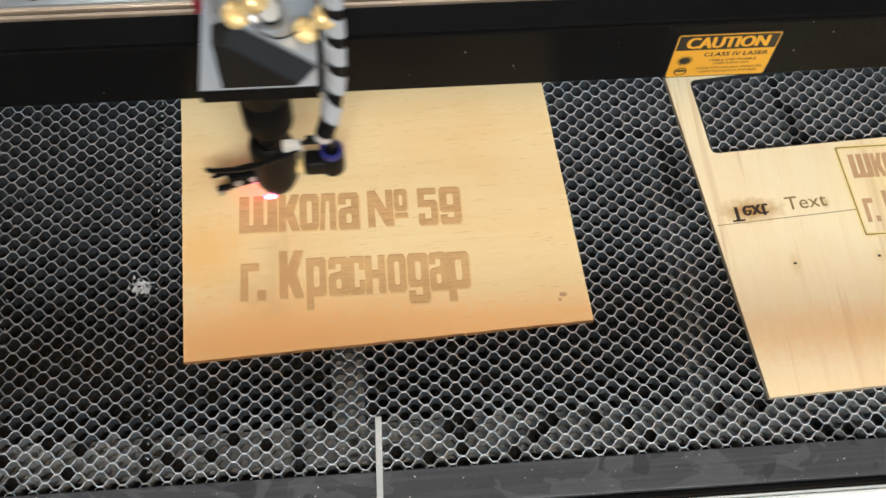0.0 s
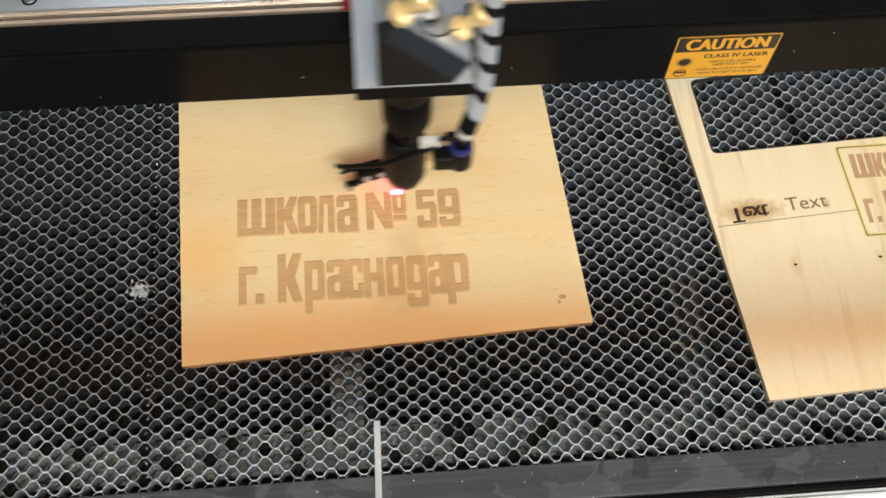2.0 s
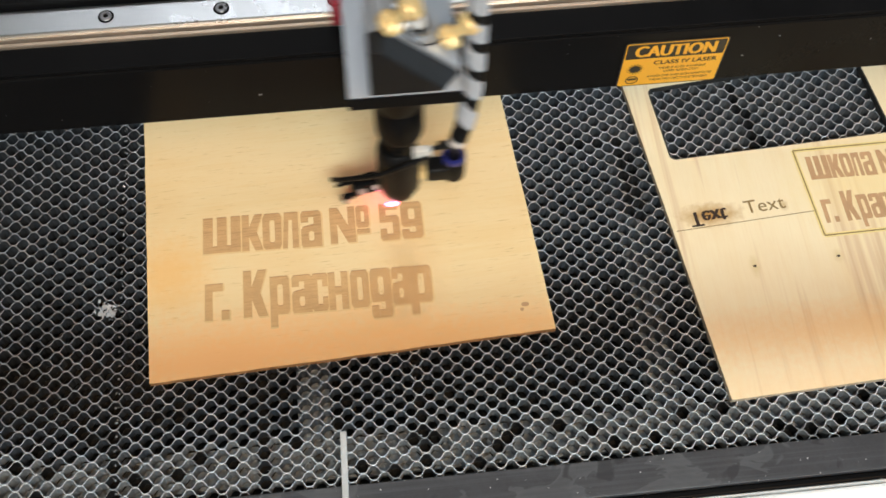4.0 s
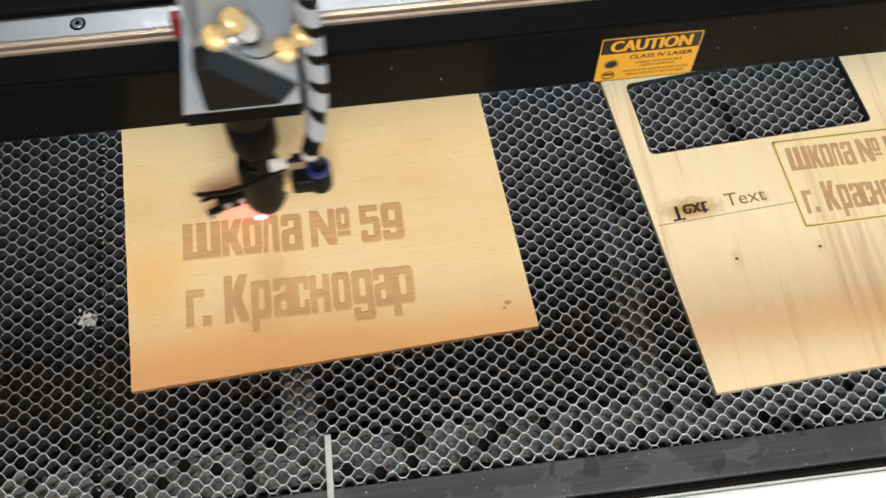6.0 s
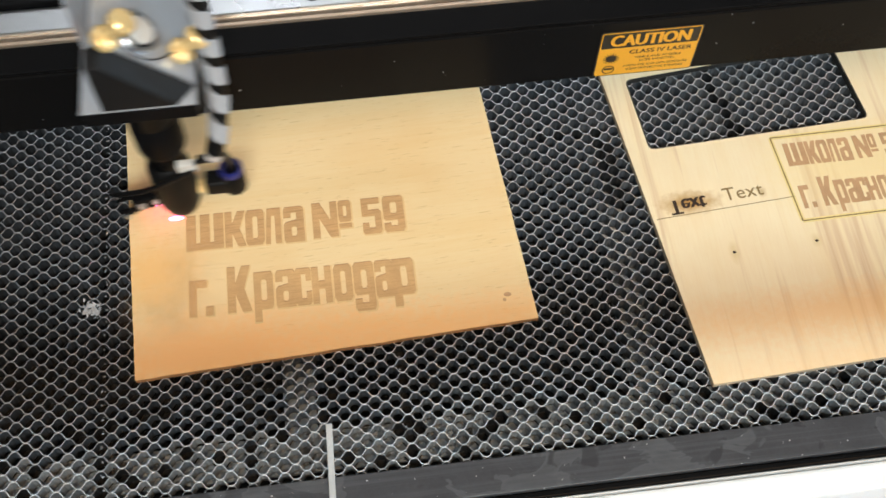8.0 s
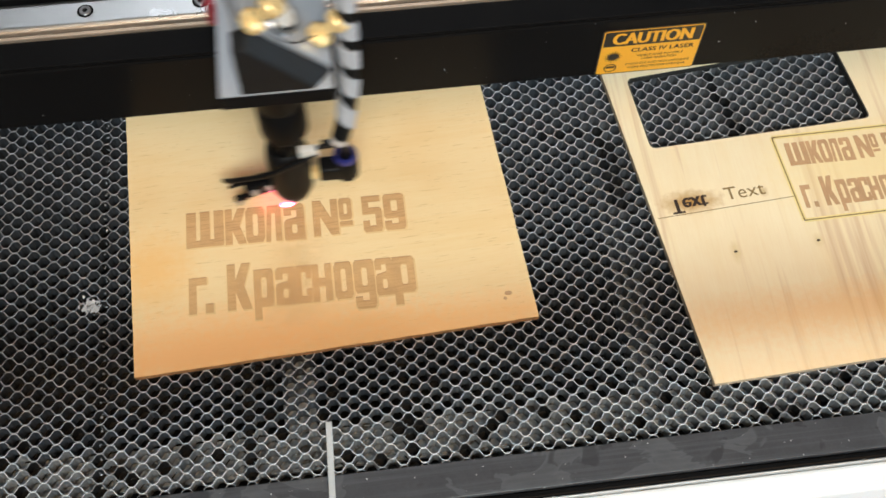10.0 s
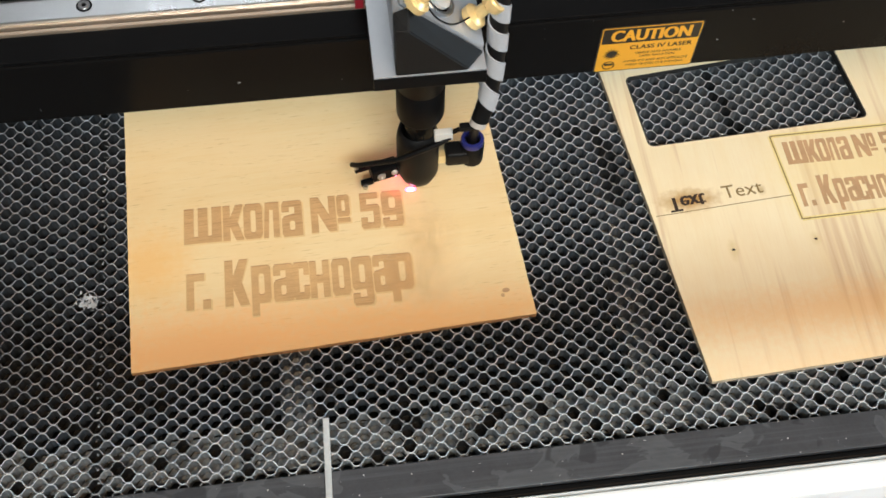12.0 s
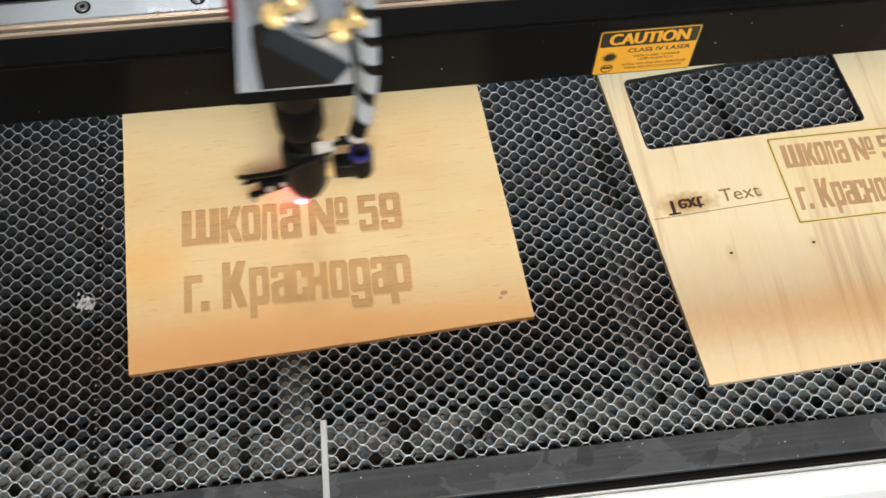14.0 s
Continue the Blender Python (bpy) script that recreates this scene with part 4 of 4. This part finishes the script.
    # cable bundle in spiral wrap
    run = [(0.0312, 0.0822, 0.0815), (0.0352, 0.0868, 0.0945), (0.0382, 0.0930, 0.1130), (0.0392, 0.0975, 0.1400), (0.0393, 0.1000, 0.1750), (0.0392, 0.1010, 0.2350)]
    put("wrapped_cable", pipe(run, 0.0045, 16, 10), BLACK_RUBBER, "black cable in a spiral wrap", True)
    path = spline(run, 60)
    fr = frames_along(path)
    bm = bmesh.new()
    prev, s = None, 0.0
    for i, (p, u, w) in enumerate(fr):
        if i:
            s += (p - path[i - 1]).length
        a = 2.2 - 2 * math.pi * s / 0.0175
        tang = u.cross(w).normalized()
        cur = []
        for off in (-0.0054, -0.0052, 0.0052, 0.0054):
            r = 0.0045 if abs(off) > 0.0053 else 0.0052
            cur.append(bm.verts.new(p + r * (u * math.cos(a) + w * math.sin(a)) + tang * off))
        if s < 0.0085:
            continue
        if prev:
            for j in range(3):
                bm.faces.new((prev[j], prev[j + 1], cur[j + 1], cur[j]))
        prev = cur
    put("spiral_wrap", bm, WRAP, "grey plastic spiral wrap", True)
    put("cable_sleeve", pipe([(0.0300, 0.0812, 0.0785), (0.0318, 0.0830, 0.0835), (0.0330, 0.0845, 0.0875)], 0.0043, 16, 8), SLEEVE, "milky cable sleeve", True)
    for dz in (0.0, 0.0022):
        put("lead_wire", pipe([(0.0305, 0.0815, 0.0790), (0.0270, 0.0820, 0.0750 + dz), (0.0230, 0.0850, 0.0700 + dz), (0.0190, 0.0860, 0.0660 + dz)], 0.0007, 8, 8), BLACK_RUBBER, "", True)
    put("air_hose", pipe([(0.0322, 0.1015, 0.0330), (0.0324, 0.0985, 0.0480), (0.0312, 0.0890, 0.0700), (0.0302, 0.0820, 0.0790)], 0.0026, 14, 8), BLACK_RUBBER, "black air hose into the elbow", True)
    put("wire_plug", box(0.0215, 0.0285, 0.0810, 0.0850, 0.0735, 0.0765, 0.0005), BLACK_RUBBER)
    put("white_connector", box(0.0095, 0.0190, 0.0860, 0.0900, 0.0590, 0.0655, 0.0006), CREAM, "white plug connector")
    put("pointer_cable", pipe([(0.0178, 0.0872, 0.0610), (0.0120, 0.0858, 0.0580), (0.0010, 0.0852, 0.0525), (-0.0105, 0.0868, 0.0445), (-0.0220, 0.0920, 0.0350), (-0.0300, 0.0960, 0.0280), (-0.0335, 0.0995, 0.0235)], 0.0014, 10, 10), BLACK_RUBBER, "black pointer cable", True)
    # pointer module and its clamp
    mod = put("pointer_module", box(-0.0255, -0.0105, 0.0930, 0.1010, 0.0130, 0.0225, 0.0010), BLACK_ANOD, "black red-dot pointer module")
    swing = Matrix.Translation((-0.0092, 0.1000 - HEAD_Y, 0)) @ Matrix.Rotation(radians(13), 4, "Z") @ Matrix.Translation((0.0105, HEAD_Y - 0.097, 0))
    mod.matrix_local = swing
    put("clamp_ear", box(-0.0335, -0.0250, 0.0985, 0.1015, 0.0185, 0.0220, 0.0006), BLACK_ANOD, "", False, mod)
    put("clamp_ear", box(-0.0320, -0.0250, 0.0925, 0.0955, 0.0130, 0.0165, 0.0006), BLACK_ANOD, "", False, mod)
    for x, z, r in ((-0.0205, 0.0180, 0.0023), (-0.0130, 0.0185, 0.0018)):
        m = toward((x, 0.0932, z), (x, 0.0832, z + 0.004))
        put("clamp_screw", lathe([(r, -0.0006), (r, 0.0008), (r * 0.8, 0.0011), (r * 0.45, 0.0011), (r * 0.45, 0.0004), (0.0001, 0.0004)], 18, m), STEEL, "steel clamp screw", True, mod)
    put("clamp_nut", lathe([(0.0014, 0), (0.0014, 0.0030)], 6, Matrix.Translation((-0.0325, 0.1000, 0.0215))), STEEL, "steel nut", False, mod)
    put("clamp_nut", lathe([(0.0014, 0), (0.0014, 0.0030)], 6, Matrix.Translation((-0.0300, 0.0925, 0.0115))), STEEL, "steel nut", False, mod)
    put("pointer_diode", lathe([(0.0001, 0.0128), (0.0016, 0.0128), (0.0016, 0.0120), (0.0001, 0.0120)], 16, Matrix.Translation((-0.0120, 0.0955, 0))), DIODE, "glowing red pointer diode", False, mod)
    put("laser_spot", lathe([(0.0001, 0.00440), (0.0021, 0.00440), (0.0021, 0.00450), (0.0001, 0.00450)], 16, Matrix.Translation((-0.0025, 0.0920, 0)) @ Matrix.Diagonal((1.5, 0.7, 1, 1))), SPOT, "bright red laser spot")
    put("spot_core", lathe([(0.0001, 0.00452), (0.0013, 0.00452), (0.0013, 0.00460), (0.0001, 0.00460)], 14, Matrix.Translation((-0.0025, 0.0918, 0)) @ Matrix.Diagonal((1.5, 0.8, 1, 1))), SPOT_CORE, "white-hot core of the laser spot")
    for x, y, rx, ry, z in ((0.004, 0.056, 0.022, 0.040, 0.0095), (-0.004, 0.032, 0.034, 0.030, 0.0125)):
        bm = bmesh.new()
        bmesh.ops.create_grid(bm, x_segments=12, y_segments=12, size=1.0)
        for v in bm.verts:
            v.co.z = 0.25 * noise.noise(Vector((v.co.x * 1.5, v.co.y * 1.5, z * 400)))
        ob = part("smoke_wisp", bm, SMOKE, h, "thin brown smoke drifting over the board", True)
        ob.matrix_local = Matrix.Translation((x, y - HEAD_Y, z)) @ Matrix.Diagonal((rx, ry, 0.004, 1))
    return h


HEAD = laser_head()


# ---- what moves ----
HEAD_RUN = [
    (0, 0.0474), (0.1, 0.0229), (0.135, 0.0152), (0.2, 0.0309), (0.3, 0.0586), (0.4, 0.0858), (0.5, 0.1125),
    (0.6, 0.1399), (0.682, 0.159), (0.7, 0.1574), (0.8, 0.1374), (0.9, 0.1105), (1, 0.082), (1.1, 0.0549),
    (1.2, 0.0274), (1.258, 0.0149), (1.3, 0.0231), (1.4, 0.0499), (1.5, 0.0769), (1.6, 0.1049), (1.7, 0.1326),
    (1.8, 0.1572), (1.825, 0.1626), (1.9, 0.1436), (2, 0.1164), (2.1, 0.0898), (2.2, 0.0627), (2.3, 0.0337),
    (2.377, 0.016), (2.4, 0.019), (2.5, 0.0423), (2.6, 0.0699), (2.7, 0.0977), (2.8, 0.1245), (2.9, 0.1521),
    (2.947, 0.1624), (3, 0.1507), (3.1, 0.1237), (3.2, 0.095), (3.3, 0.071), (3.4, 0.044), (3.5, 0.0195),
    (3.54, 0.0165), (3.6, 0.026), (3.7, 0.053), (3.8, 0.08), (3.9, 0.107), (4, 0.134), (4.07, 0.152),
    (4.105, 0.1565), (4.15, 0.15), (4.25, 0.123), (4.35, 0.096), (4.45, 0.069), (4.55, 0.042), (4.63, 0.0205),
    (4.665, 0.0175), (4.7, 0.0215), (4.8, 0.0485), (4.9, 0.0755), (5, 0.1025), (5.1, 0.1295), (5.18, 0.151),
    (5.22, 0.1555), (5.3, 0.1372), (5.4, 0.1097), (5.5, 0.083), (5.6, 0.0551), (5.7, 0.0281), (5.763, 0.0141),
    (5.8, 0.0208), (5.9, 0.0457), (6, 0.0732), (6.1, 0.0913), (6.2, 0.1177), (6.3, 0.1449), (6.364, 0.1591),
    (6.4, 0.1526), (6.5, 0.1261), (6.6, 0.0982), (6.7, 0.0706), (6.8, 0.045), (6.9, 0.0213), (6.931, 0.0146),
    (7, 0.0317), (7.1, 0.0578), (7.2, 0.0834), (7.3, 0.1105), (7.4, 0.1371), (7.485, 0.157), (7.5, 0.1562),
    (7.6, 0.1343), (7.7, 0.1075), (7.8, 0.0789), (7.9, 0.0518), (8, 0.0254), (8.055, 0.0138), (8.1, 0.0229),
    (8.2, 0.0504), (8.3, 0.0775), (8.4, 0.1045), (8.5, 0.1315), (8.57, 0.151), (8.605, 0.1558), (8.65, 0.149),
    (8.75, 0.122), (8.85, 0.095), (8.95, 0.068), (9.05, 0.041), (9.13, 0.0205), (9.165, 0.0172), (9.21, 0.024),
    (9.3, 0.048), (9.4, 0.075), (9.5, 0.102), (9.6, 0.129), (9.69, 0.1525), (9.725, 0.1562), (9.77, 0.149),
    (9.87, 0.122), (9.97, 0.095), (10.07, 0.068), (10.17, 0.041), (10.24, 0.023), (10.3, 0.0182), (10.4, 0.0356),
    (10.5, 0.0617), (10.6, 0.0894), (10.7, 0.1166), (10.8, 0.1446), (10.867, 0.1594), (10.9, 0.1535), (11, 0.1288),
    (11.1, 0.101), (11.2, 0.074), (11.3, 0.0466), (11.4, 0.0212), (11.435, 0.0135), (11.5, 0.0293), (11.6, 0.0548),
    (11.7, 0.0812), (11.8, 0.1089), (11.9, 0.1356), (11.986, 0.1559), (12, 0.1554), (12.1, 0.1363),
    (12.2, 0.1091), (12.3, 0.082), (12.4, 0.0545), (12.5, 0.0265), (12.558, 0.014), (12.6, 0.0222), (12.7, 0.0477),
    (12.8, 0.0752), (12.9, 0.1017), (13, 0.1296), (13.1, 0.1546), (13.129, 0.1609), (13.2, 0.1431), (13.3, 0.1159),
    (13.4, 0.0881), (13.5, 0.0606), (13.6, 0.0327), (13.672, 0.0163), (13.7, 0.0205), (13.8, 0.0406), (13.9, 0.0684),
    (14, 0.0958),
]


def motions():
    walk(HEAD, [(t, pose(x, HEAD_Y, 0.0)) for t, x in HEAD_RUN])


motions()
